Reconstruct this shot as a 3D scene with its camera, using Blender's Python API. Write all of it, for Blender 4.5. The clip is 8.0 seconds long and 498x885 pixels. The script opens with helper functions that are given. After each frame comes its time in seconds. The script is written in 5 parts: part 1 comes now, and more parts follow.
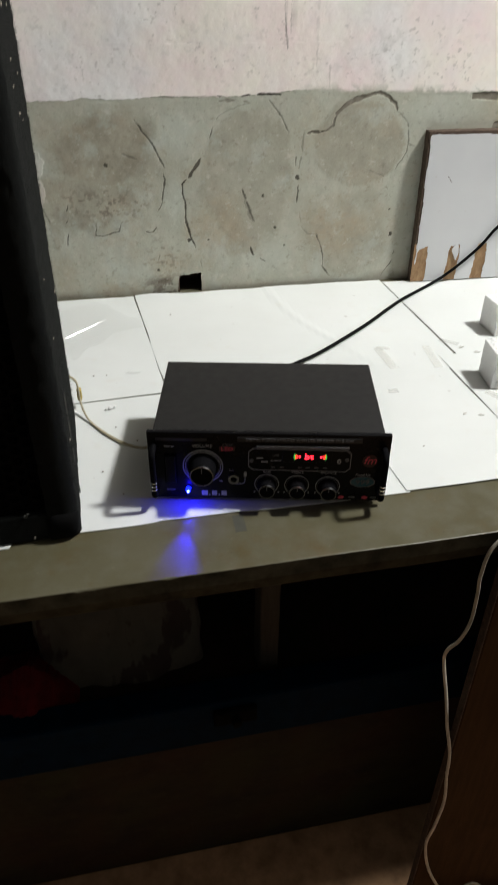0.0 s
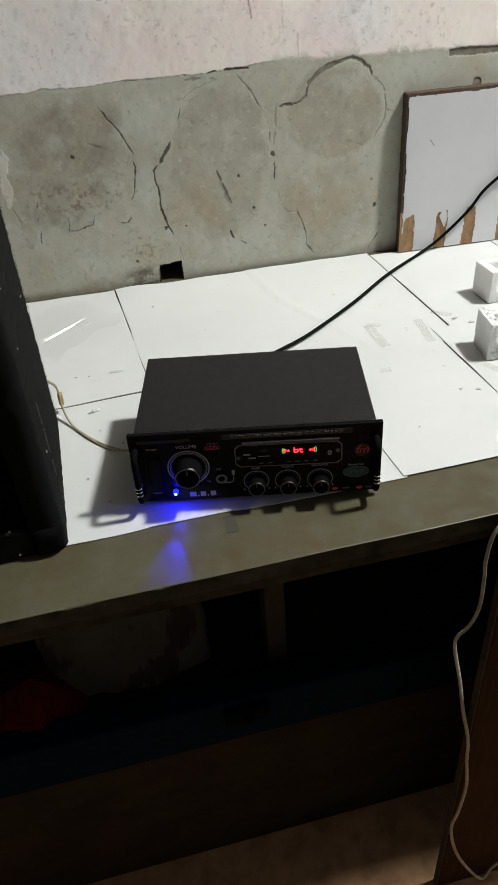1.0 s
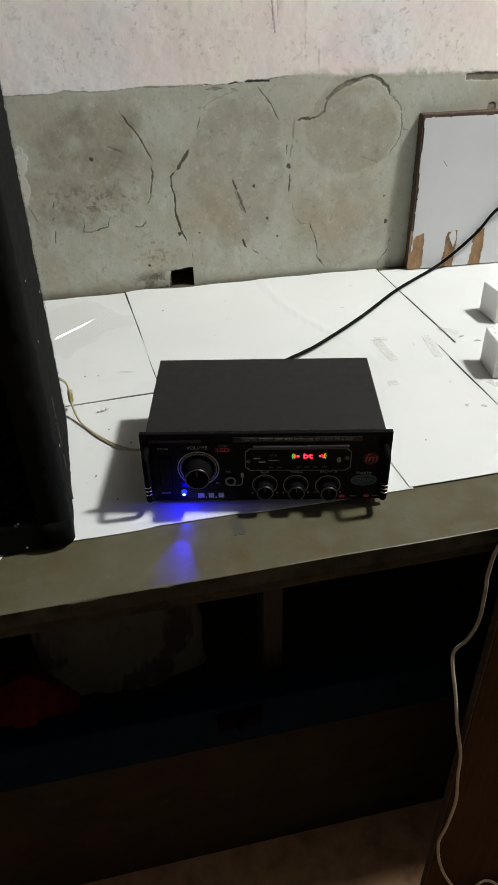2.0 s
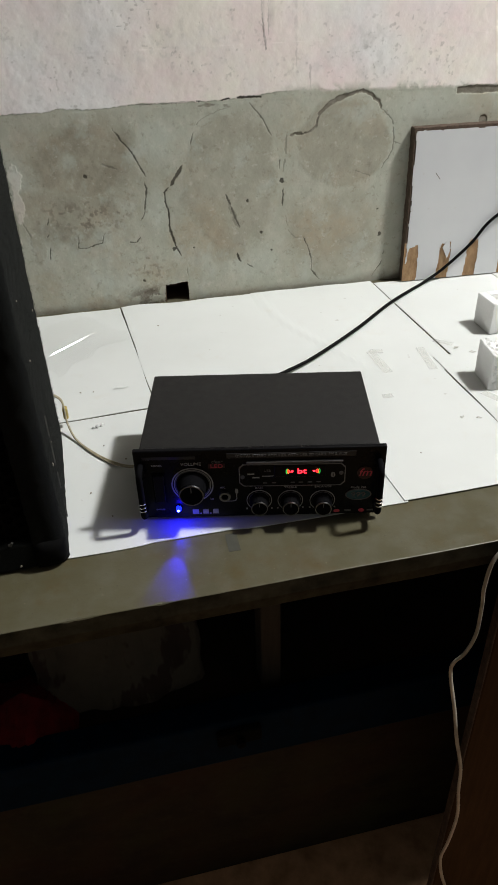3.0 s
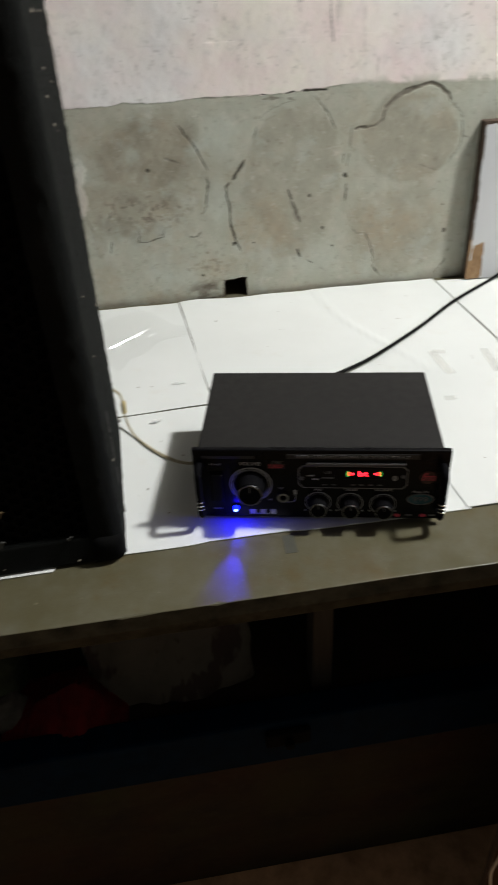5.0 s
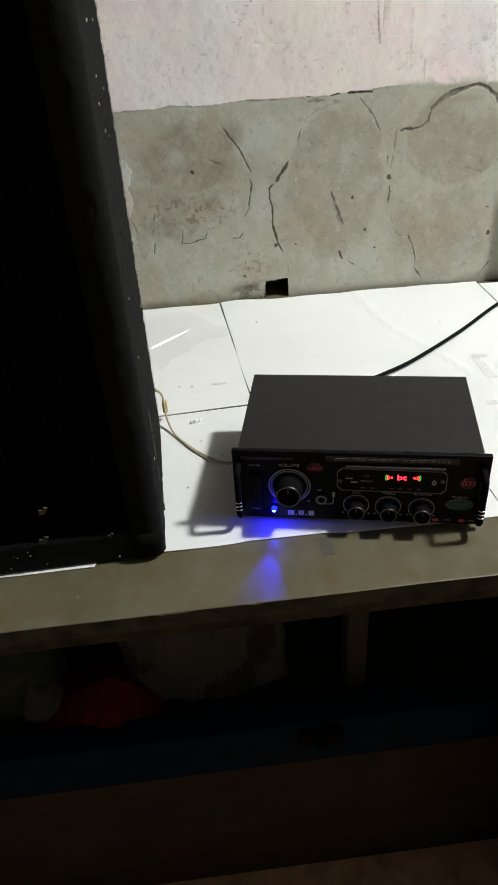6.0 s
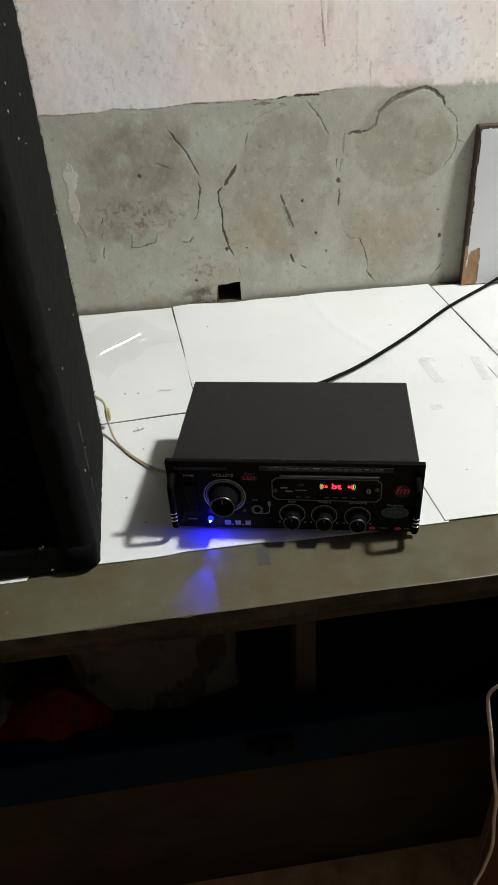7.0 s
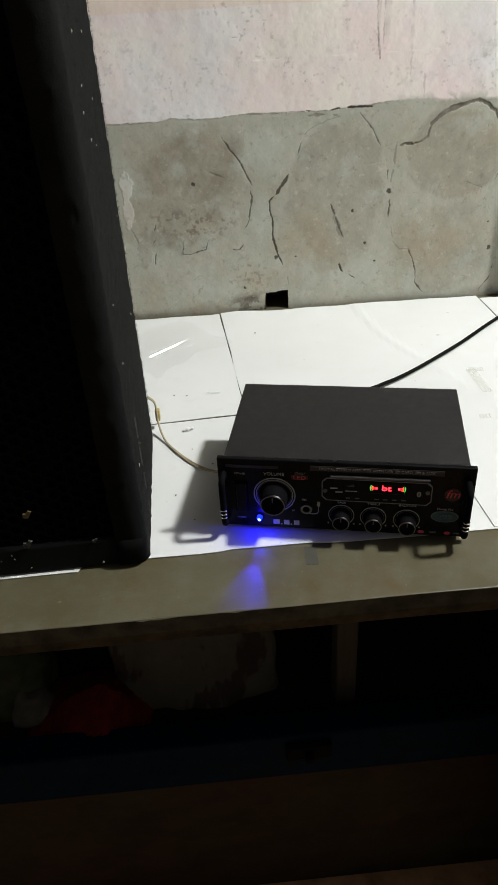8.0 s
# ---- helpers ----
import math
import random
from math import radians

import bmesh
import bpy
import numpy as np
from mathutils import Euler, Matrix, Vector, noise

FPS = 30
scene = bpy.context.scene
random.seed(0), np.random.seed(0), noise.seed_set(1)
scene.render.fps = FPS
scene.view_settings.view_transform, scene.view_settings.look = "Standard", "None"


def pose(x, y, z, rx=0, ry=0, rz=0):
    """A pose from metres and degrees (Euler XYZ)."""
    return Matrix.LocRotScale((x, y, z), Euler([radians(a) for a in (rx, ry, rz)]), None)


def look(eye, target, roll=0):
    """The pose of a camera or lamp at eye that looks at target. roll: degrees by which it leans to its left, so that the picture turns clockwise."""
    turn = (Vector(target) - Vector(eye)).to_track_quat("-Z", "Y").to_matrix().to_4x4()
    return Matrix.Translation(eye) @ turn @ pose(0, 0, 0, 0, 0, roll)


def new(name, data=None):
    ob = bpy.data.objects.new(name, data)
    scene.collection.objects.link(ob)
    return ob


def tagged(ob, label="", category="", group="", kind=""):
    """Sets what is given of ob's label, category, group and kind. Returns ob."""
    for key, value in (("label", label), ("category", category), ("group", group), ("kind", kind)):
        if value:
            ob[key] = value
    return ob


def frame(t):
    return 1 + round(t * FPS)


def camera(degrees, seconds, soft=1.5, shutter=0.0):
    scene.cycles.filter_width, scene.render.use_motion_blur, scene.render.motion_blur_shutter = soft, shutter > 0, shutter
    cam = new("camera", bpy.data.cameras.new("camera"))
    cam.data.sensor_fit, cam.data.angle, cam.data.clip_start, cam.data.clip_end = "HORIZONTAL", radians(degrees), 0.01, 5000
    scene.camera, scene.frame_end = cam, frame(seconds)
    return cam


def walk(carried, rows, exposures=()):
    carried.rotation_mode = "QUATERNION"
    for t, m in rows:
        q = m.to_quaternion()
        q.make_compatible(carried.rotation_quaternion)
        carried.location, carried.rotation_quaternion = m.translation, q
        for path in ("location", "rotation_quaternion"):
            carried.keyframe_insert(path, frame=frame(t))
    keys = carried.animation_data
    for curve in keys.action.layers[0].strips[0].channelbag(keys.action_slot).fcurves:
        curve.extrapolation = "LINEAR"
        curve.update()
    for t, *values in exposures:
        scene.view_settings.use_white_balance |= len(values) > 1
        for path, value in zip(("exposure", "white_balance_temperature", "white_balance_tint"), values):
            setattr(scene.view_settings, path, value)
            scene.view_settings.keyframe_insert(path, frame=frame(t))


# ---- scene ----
cam = camera(38.3, 8.0, soft=1.5, shutter=0.5)
PATH = [
    (0, (-0.004, -0.61, 1.251), (0.288, 1.004, 0.105), 0.5),
    (0.2, (0.002, -0.602, 1.258), (0.302, 1.026, 0.137), 0.0),
    (0.5, (0.018, -0.58, 1.253), (0.321, 1.06, 0.149), -1.3),
    (1, (0.027, -0.579, 1.247), (0.283, 1.005, 0.053), -4.4),
    (1.5, (0.016, -0.588, 1.247), (0.335, 0.998, 0.071), -2.1),
    (2, (0.005, -0.586, 1.244), (0.292, 1.014, 0.079), -1.2),
    (3.5, (0.016, -0.582, 1.25), (0.305, 1.038, 0.113), -2.1),
    (4, (0.015, -0.578, 1.25), (0.301, 1.036, 0.103), -1.9),
    (4.5, (0.011, -0.574, 1.25), (0.27, 1.032, 0.087), -2.1),
    (5, (0.002, -0.57, 1.248), (0.159, 1.057, 0.096), -3.0),
    (5.2, (-0.011, -0.569, 1.247), (0.076, 1.051, 0.078), -2.9),
    (6.3, (0.008, -0.575, 1.256), (0.065, 1.063, 0.110), -3.9),
    (6.5, (0.018, -0.57, 1.249), (0.094, 1.041, 0.067), -3.7),
    (7, (0.047, -0.565, 1.256), (0.153, 1.063, 0.1), -3.5),
    (7.5, (0.044, -0.578, 1.256), (0.145, 1.054, 0.104), -2.4),
    (7.9, (0.0265, -0.58, 1.2492), (0.049, 1.0785, 0.1325), -3.58),
    (8, (0.026, -0.58, 1.249), (0.047, 1.079, 0.133), -3.6),
]
walk(cam, [(t, look(eye, target, roll)) for t, eye, target, roll in PATH],
     [(0, 0.16), (0.5, 0.05), (4.5, 0.07), (5, 0.15), (6.5, 0.28), (7, 0.16), (7.5, 0.15), (8, 0.23)])


S_TURN = 1.65  # the slab's turn against the wall, degrees
TOP = 0.75

# ---- light ----
world = bpy.data.worlds.new("dim_room")
world.use_nodes = True
world.node_tree.nodes["Background"].inputs[0].default_value = (0.9, 0.85, 0.8, 1)
world.node_tree.nodes["Background"].inputs[1].default_value = 0.01
scene.world = world


bulb_data = bpy.data.lights.new("ceiling_bulb_light", "POINT")
bulb_data.energy, bulb_data.color, bulb_data.shadow_soft_size = 244, (0.993, 1.0, 0.982), 0.11
bulb = new("ceiling_bulb_light", bulb_data)
bulb.matrix_world = pose(1.498, -0.024, 2.906)
led_data = bpy.data.lights.new("power_led_light", "SPOT")
led_data.energy, led_data.color, led_data.shadow_soft_size = 1.05, (0.012, 0.0, 1.0), 0.0024
led_data.spot_size, led_data.spot_blend = radians(33), 1.0
led_lamp = new("power_led_light", led_data)
led_lamp.matrix_world = pose(0, 0, TOP, 0, 0, -11.04) @ look((0.0405, -0.0070, 0.0215), (0.0370, -0.1080, 0.0))
glow_data = bpy.data.lights.new("power_led_glow", "POINT")
glow_data.energy, glow_data.color, glow_data.shadow_soft_size = 0.028, (0.005, 0.0, 1.0), 0.002
led_glow = new("power_led_glow", glow_data)
led_glow.matrix_world = pose(0, 0, TOP, 0, 0, -11.04) @ pose(0.0405, -0.0092, 0.0205)


# ---- materials ----
class Nodes:
    """Short ways to write a node material."""

    def __init__(self, name, rough=0.6, metal=0.0, spec=0.5):
        self.mat = bpy.data.materials.new(name)
        self.mat.use_nodes = True
        self.t = self.mat.node_tree
        self.b = self.t.nodes["Principled BSDF"]
        self.b.inputs["Roughness"].default_value = rough
        self.b.inputs["Metallic"].default_value = metal
        self.b.inputs["Specular IOR Level"].default_value = spec
        self.coord = self.t.nodes.new("ShaderNodeTexCoord").outputs["Object"]

    def put(self, socket, value):
        if isinstance(value, bpy.types.NodeSocket):
            self.t.links.new(value, socket)
        elif isinstance(value, (tuple, list)) and len(value) == 3 and socket.type == "RGBA":
            socket.default_value = (*value, 1)
        else:
            socket.default_value = value

    def noise(self, scale, detail=4, rough=0.6, stretch=None, vec=None):
        n = self.t.nodes.new("ShaderNodeTexNoise")
        v = vec or self.coord
        if stretch:
            m = self.t.nodes.new("ShaderNodeMapping")
            m.inputs["Scale"].default_value = stretch
            self.t.links.new(v, m.inputs[0])
            v = m.outputs[0]
        self.t.links.new(v, n.inputs["Vector"])
        n.inputs["Scale"].default_value, n.inputs["Detail"].default_value, n.inputs["Roughness"].default_value = scale, detail, rough
        return n.outputs["Fac"]

    def ramp(self, fac, lo, hi, a=0.0, b=1.0):
        n = self.t.nodes.new("ShaderNodeMapRange")
        self.put(n.inputs[0], fac)
        for i, v in enumerate((lo, hi, a, b)):
            n.inputs[i + 1].default_value = v
        return n.outputs[0]

    def mix(self, fac, a, b, kind="MIX"):
        n = self.t.nodes.new("ShaderNodeMix")
        n.data_type, n.blend_type = "RGBA", kind
        self.put(n.inputs[0], fac)
        self.put(n.inputs[6], a)
        self.put(n.inputs[7], b)
        return n.outputs[2]

    def mul(self, a, b, op="MULTIPLY"):
        n = self.t.nodes.new("ShaderNodeMath")
        n.operation = op
        self.put(n.inputs[0], a)
        self.put(n.inputs[1], b)
        return n.outputs[0]

    def attr(self, name):
        n = self.t.nodes.new("ShaderNodeAttribute")
        n.attribute_name = name
        return n.outputs["Fac"]

    def island(self):
        return self.t.nodes.new("ShaderNodeNewGeometry").outputs["Random Per Island"]

    def base(self, colour):
        self.put(self.b.inputs["Base Color"], colour)

    def roughness(self, value):
        self.put(self.b.inputs["Roughness"], value)

    def bump(self, height, strength=0.3, distance=0.001):
        n = self.t.nodes.new("ShaderNodeBump")
        n.inputs["Strength"].default_value, n.inputs["Distance"].default_value = strength, distance
        self.put(n.inputs["Height"], height)
        self.t.links.new(n.outputs[0], self.b.inputs["Normal"])


def plain(name, colour, rough=0.5, metal=0.0, grain=0.12, scale=60, bump=0.1, spec=0.5):
    n = Nodes(name, rough, metal, spec)
    f = n.noise(scale, 5)
    g = n.noise(scale / 9, 3)
    dark = tuple(c * (1 - 2 * grain) for c in colour)
    lite = tuple(min(1, c * (1 + grain)) for c in colour)
    n.base(n.mix(n.mul(n.ramp(f, 0.3, 0.7), n.ramp(g, 0.2, 0.8, 0.4, 1.0)), dark, lite))
    n.roughness(n.ramp(g, 0.3, 0.7, max(0.02, rough - 0.08), min(1, rough + 0.08)))
    if bump:
        n.bump(f, bump, 0.0008)
    return n.mat


def glow(name, colour, strength):
    n = Nodes(name, 0.3)
    n.base(colour)
    n.put(n.b.inputs["Emission Color"], colour)
    n.b.inputs["Emission Strength"].default_value = strength
    return n.mat


def wall_material():
    n = Nodes("old_wall_plaster", 0.85, 0, 0.25)
    paint, crack, patch, dirt = n.attr("paint"), n.attr("crack"), n.attr("patch"), n.attr("dirt")
    fine, mid, big = n.noise(260, 5, 0.7), n.noise(38, 5, 0.65), n.noise(9, 4)
    low = n.mix(n.ramp(big, 0.3, 0.7), (0.455, 0.455, 0.375), (0.52, 0.55, 0.475))
    low = n.mix(n.mul(n.ramp(mid, 0.45, 0.7), 0.45), low, (0.60, 0.58, 0.51))
    low = n.mix(n.mul(n.attr("lime"), n.ramp(mid, 0.2, 0.7, 0.35, 0.85)), low, (0.555, 0.60, 0.54))
    earth = n.mix(n.ramp(n.noise(26, 5, 0.7), 0.36, 0.64), (0.245, 0.220, 0.160), (0.42, 0.39, 0.31))
    low = n.mix(n.mul(patch, n.ramp(big, 0.2, 0.75, 0.55, 0.95)), low, earth)
    low = n.mix(n.mul(n.attr("tan"), n.ramp(n.noise(48, 5, 0.7), 0.35, 0.65, 0.15, 1.0)), low, (0.47, 0.385, 0.265))
    low = n.mix(n.ramp(n.noise(55, 5, 0.7), 0.58, 0.70, 0, 0.55), low, (0.66, 0.645, 0.58))
    low = n.mix(n.ramp(n.noise(17, 5, 0.7), 0.52, 0.68, 0, 0.45), low, (0.47, 0.41, 0.31))
    low = n.mix(n.ramp(n.noise(21, 4, 0.6, (1.1, 1, 0.9)), 0.55, 0.7, 0, 0.5), low, (0.56, 0.62, 0.58))
    low = n.mix(n.ramp(n.noise(90, 4, 0.75), 0.56, 0.72, 0, 0.5), low, (0.25, 0.225, 0.17))
    low = n.mix(n.ramp(n.noise(120, 3, 0.7), 0.64, 0.74, 0, 0.5), low, (0.68, 0.67, 0.61))
    low = n.mix(n.ramp(fine, 0.64, 0.80, 0, 0.45), low, (0.16, 0.14, 0.11))
    low = n.mix(1.0, low, (0.90, 0.885, 0.87), "MULTIPLY")
    top = n.mix(n.ramp(big, 0.38, 0.62), (0.90, 0.765, 0.755), (0.91, 0.855, 0.78))
    top = n.mix(n.ramp(n.noise(6, 3, 0.5), 0.50, 0.68, 0, 0.75), top, (0.84, 0.855, 0.86))
    top = n.mix(n.ramp(n.noise(14, 4, 0.6), 0.5, 0.75, 0, 0.5), top, (0.86, 0.82, 0.82))
    drip = n.noise(30, 5, 0.7, (1.0, 1.0, 0.10))
    top = n.mix(n.ramp(drip, 0.6, 0.85, 0, 0.13), top, (0.45, 0.40, 0.34))
    top = n.mix(n.ramp(mid, 0.62, 0.8, 0, 0.18), top, (0.52, 0.43, 0.36))
    top = n.mix(n.mul(n.attr("mould"), 0.38), top, (0.46, 0.45, 0.42))
    top = n.mix(n.mul(n.attr("band"), 0.7), top, (0.86, 0.72, 0.62))
    col = n.mix(paint, low, top)
    col = n.mix(n.mul(dirt, n.ramp(mid, 0.35, 0.6, 0.35, 1)), col, (0.13, 0.105, 0.08))
    col = n.mix(n.attr("bare"), col, n.mix(n.ramp(n.noise(80, 5, 0.7), 0.35, 0.65), (0.14, 0.125, 0.095), (0.27, 0.25, 0.205)))
    col = n.mix(crack, col, (0.040, 0.033, 0.024))
    n.base(col)
    n.roughness(n.ramp(mid, 0.3, 0.7, 0.75, 0.95))
    n.bump(n.mul(fine, n.mul(mid, 1.5), "ADD"), 0.08, 0.0010)
    return n.mat


def concrete_material():
    n = Nodes("polished_concrete", 0.36, 0, 0.5)
    big, mid, fine = n.noise(7, 4), n.noise(40, 5, 0.65), n.noise(320, 4)
    col = n.mix(n.ramp(big, 0.3, 0.7), (0.075, 0.066, 0.034), (0.101, 0.093, 0.057))
    col = n.mix(n.ramp(mid, 0.45, 0.75, 0, 0.7), col, (0.121, 0.114, 0.080))
    col = n.mix(n.ramp(n.noise(16, 5, 0.7), 0.54, 0.68, 0, 0.6), col, (0.090, 0.062, 0.022))
    col = n.mix(n.ramp(n.noise(140, 3, 0.6), 0.68, 0.76, 0, 0.5), col, (0.24, 0.22, 0.17))
    col = n.mix(n.ramp(fine, 0.62, 0.72, 0, 0.55), col, (0.04, 0.036, 0.024))
    n.base(col)
    n.roughness(n.ramp(mid, 0.3, 0.7, 0.30, 0.48))
    n.bump(n.mul(mid, fine, "ADD"), 0.12, 0.0008)
    return n.mat


def paper_material():
    n = Nodes("white_card", 0.45, 0, 0.4)
    big, mid, fine = n.noise(6, 3), n.noise(30, 5), n.noise(300, 3)
    col = n.mix(n.ramp(big, 0.3, 0.7), (0.655, 0.675, 0.660), (0.705, 0.725, 0.710))
    col = n.mix(n.ramp(mid, 0.6, 0.85, 0, 0.4), col, (0.62, 0.60, 0.54))
    spots = n.noise(75, 2, 0.5)
    col = n.mix(n.ramp(spots, 0.745, 0.77, 0, 0.3), col, (0.25, 0.22, 0.18))
    n.base(col)
    n.roughness(n.ramp(big, 0.3, 0.7, 0.38, 0.55))
    n.bump(n.mul(big, 3.0), 0.25, 0.002)
    return n.mat


def carpet_material():
    n = Nodes("black_carpet_felt", 0.95, 0, 0.15)
    f, g = n.noise(700, 4, 0.8), n.noise(45, 4)
    col = n.mix(n.ramp(f, 0.3, 0.7), (0.0010, 0.0012, 0.0011), (0.0072, 0.0084, 0.0076))
    col = n.mix(n.ramp(g, 0.55, 0.8, 0, 0.5), col, (0.010, 0.0118, 0.010))
    n.base(col)
    n.bump(f, 0.6, 0.0012)
    return n.mat


def laminate_material():
    n = Nodes("white_laminate", 0.3, 0, 0.5)
    g, f = n.noise(8, 3), n.noise(70, 5)
    col = n.mix(n.ramp(g, 0.3, 0.7), (0.59, 0.60, 0.62), (0.645, 0.655, 0.665))
    col = n.mix(n.ramp(f, 0.68, 0.8, 0, 0.6), col, (0.45, 0.42, 0.38))
    n.base(col)
    n.roughness(n.ramp(g, 0.3, 0.7, 0.25, 0.42))
    return n.mat


def wood_material(name, dark, lite, rough=0.7, stretch=(6, 60, 6), spec=0.35):
    n = Nodes(name, rough, 0, spec)
    f, g = n.noise(3, 5, 0.7, stretch), n.noise(12, 4)
    col = n.mix(n.ramp(f, 0.3, 0.7), dark, lite)
    col = n.mix(n.ramp(g, 0.55, 0.8, 0, 0.5), col, tuple(c * 0.45 for c in dark))
    n.base(col)
    n.bump(f, 0.25, 0.001)
    return n.mat


def foam_material():
    n = Nodes("expanded_polystyrene", 0.8, 0, 0.3)
    v = n.t.nodes.new("ShaderNodeTexVoronoi")
    v.inputs["Scale"].default_value = 330
    n.t.links.new(n.coord, v.inputs["Vector"])
    n.base(n.mix(n.ramp(v.outputs["Distance"], 0.1, 0.8), (0.82, 0.82, 0.81), (0.79, 0.79, 0.78)))
    n.b.inputs["Subsurface Weight"].default_value = 0.7
    n.b.inputs["Subsurface Radius"].default_value = (1, 1, 1)
    n.b.inputs["Subsurface Scale"].default_value = 0.012
    n.bump(v.outputs["Distance"], 0.08, 0.0008)
    return n.mat


def film_material():
    n = Nodes("clear_plastic_film", 0.08, 0, 0.6)
    out = n.t.nodes["Material Output"]
    clear = n.t.nodes.new("ShaderNodeBsdfTransparent")
    clear.inputs[0].default_value = (1, 1, 1, 1)
    shine = n.t.nodes.new("ShaderNodeBsdfGlossy")
    shine.inputs["Roughness"].default_value = 0.13
    m = n.t.nodes.new("ShaderNodeMixShader")
    m.inputs[0].default_value = 0.06
    n.t.links.new(clear.outputs[0], m.inputs[1])
    n.t.links.new(shine.outputs[0], m.inputs[2])
    n.t.links.new(m.outputs[0], out.inputs[0])
    return n.mat


def tape_material():
    n = Nodes("clear_tape", 0.3, 0, 0.5)
    n.base((0.74, 0.72, 0.67))
    n.b.inputs["Alpha"].default_value = 0.13
    return n.mat


M_WALL, M_CONC, M_PAPER, M_CARPET, M_LAM = wall_material(), concrete_material(), paper_material(), carpet_material(), laminate_material()
M_CHIP = wood_material("raw_chipboard", (0.22, 0.125, 0.060), (0.44, 0.285, 0.155), 0.8, (40, 40, 14))
M_EDGE = wood_material("worn_brown_edge", (0.035, 0.022, 0.015), (0.115, 0.078, 0.055), 0.8, (60, 60, 40))
M_PLY = wood_material("brown_plywood", (0.044, 0.023, 0.010), (0.074, 0.039, 0.017), 0.85, (30, 30, 3), 0.06)
def trunk_material():
    n = Nodes("dark_painted_board", 0.8, 0, 0.2)
    a, b, f = n.noise(5, 4), n.noise(9, 4, 0.6, (1, 1, 2)), n.noise(60, 5)
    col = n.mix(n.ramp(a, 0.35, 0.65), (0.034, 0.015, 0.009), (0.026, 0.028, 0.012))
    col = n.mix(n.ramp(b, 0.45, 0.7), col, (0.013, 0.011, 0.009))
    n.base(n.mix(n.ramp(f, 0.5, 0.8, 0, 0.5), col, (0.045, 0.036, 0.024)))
    n.bump(f, 0.2, 0.001)
    return n.mat


M_TRUNK = trunk_material()
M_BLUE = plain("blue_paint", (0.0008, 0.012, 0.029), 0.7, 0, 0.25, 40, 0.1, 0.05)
M_FLOOR = plain("brown_cement_floor", (0.40, 0.235, 0.130), 0.85, 0, 0.25, 25, 0.3, 0.1)
M_ROOM = plain("dull_room_plaster", (0.168, 0.157, 0.141), 0.9, 0, 0.15, 12, 0.2)
M_FOAM, M_FILM, M_TAPE = foam_material(), film_material(), tape_material()
M_STEEL = plain("black_powder_coat", (0.0122, 0.0116, 0.0114), 0.5, 0, 0.18, 900, 0.25, 0.35)
M_FACE = plain("gloss_black_panel", (0.004, 0.004, 0.005), 0.3, 0, 0.1, 200, 0, 0.12)
M_KNOB = plain("black_knob_plastic", (0.005, 0.005, 0.006), 0.8, 0, 0.1, 300, 0.05, 0.03)
M_CHROME = plain("chromed_metal", (0.75, 0.75, 0.76), 0.2, 1.0, 0.05, 200, 0)
M_RIM = plain("brushed_rim_metal", (0.26, 0.26, 0.27), 0.3, 1.0, 0.05, 200, 0)
M_GREYP = plain("grey_print", (0.42, 0.42, 0.44), 0.5, 0, 0.1, 300, 0)
M_LINE = plain("line_print", (0.22, 0.22, 0.23), 0.5, 0, 0.1, 300, 0)
M_DIMP = plain("dim_print", (0.13, 0.13, 0.14), 0.5, 0, 0.1, 300, 0)
M_STRIP = plain("charcoal_strip", (0.020, 0.020, 0.022), 0.5, 0, 0.1, 300, 0)
M_REDP = plain("red_print", (0.75, 0.07, 0.12), 0.4, 0, 0.1, 300, 0)
M_DARKRED = plain("dark_red_print", (0.035, 0.003, 0.006), 0.4, 0, 0.1, 300, 0)
M_TEAL = plain("teal_badge", (0.012, 0.085, 0.12), 0.3, 0, 0.1, 300, 0)
M_CABLE = plain("black_cable_rubber", (0.003, 0.003, 0.003), 0.6, 0, 0.15, 300, 0.1, 0.08)
M_WIRE = plain("yellowed_wire_plastic", (0.42, 0.37, 0.24), 0.4, 0, 0.15, 120, 0.05)
M_CORD = plain("white_cord_plastic", (0.62, 0.57, 0.47), 0.45, 0, 0.2, 60, 0.05)
M_YELLOW = plain("yellow_tape", (0.55, 0.42, 0.12), 0.5, 0, 0.2, 80, 0.1)
M_RED = plain("red_cloth", (0.30, 0.010, 0.016), 0.85, 0, 0.25, 50, 0.4)
M_SACK = plain("grey_white_sack", (0.12, 0.11, 0.092), 0.8, 0, 0.25, 40, 0.4)
M_OLIVE = plain("olive_sack", (0.05, 0.065, 0.03), 0.85, 0, 0.3, 40, 0.4)
M_GRIT = plain("grey_grit", (0.34, 0.31, 0.26), 0.8, 0, 0.2, 200, 0.2)
M_SHARD = plain("grey_foam_scrap", (0.62, 0.61, 0.57), 0.8, 0, 0.2, 200, 0.2)
M_LINT = plain("pale_lint", (0.55, 0.50, 0.40), 0.9, 0, 0.2, 200, 0)
M_GRILLE = plain("black_grille_steel", (0.0022, 0.0023, 0.0022), 0.8, 0.0, 0.2, 200, 0.2, 0.05)
M_CONE = plain("dark_paper_cone", (0.002, 0.002, 0.002), 0.9, 0, 0.2, 80, 0.2, 0.05)
# darker, matt cement for the slab's front and underside: shade put into the colour
M_CONC_SHADE = plain("shaded_matt_cement", (0.062, 0.055, 0.034), 0.9, 0, 0.35, 45, 0.4, 0.1)
M_FRAY = plain("frayed_grey_felt", (0.09, 0.09, 0.083), 0.9, 0, 0.3, 300, 0.2, 0.1)
M_SCAB = plain("brown_paper_flake", (0.12, 0.085, 0.035), 0.9, 0, 0.2, 200, 0.2)
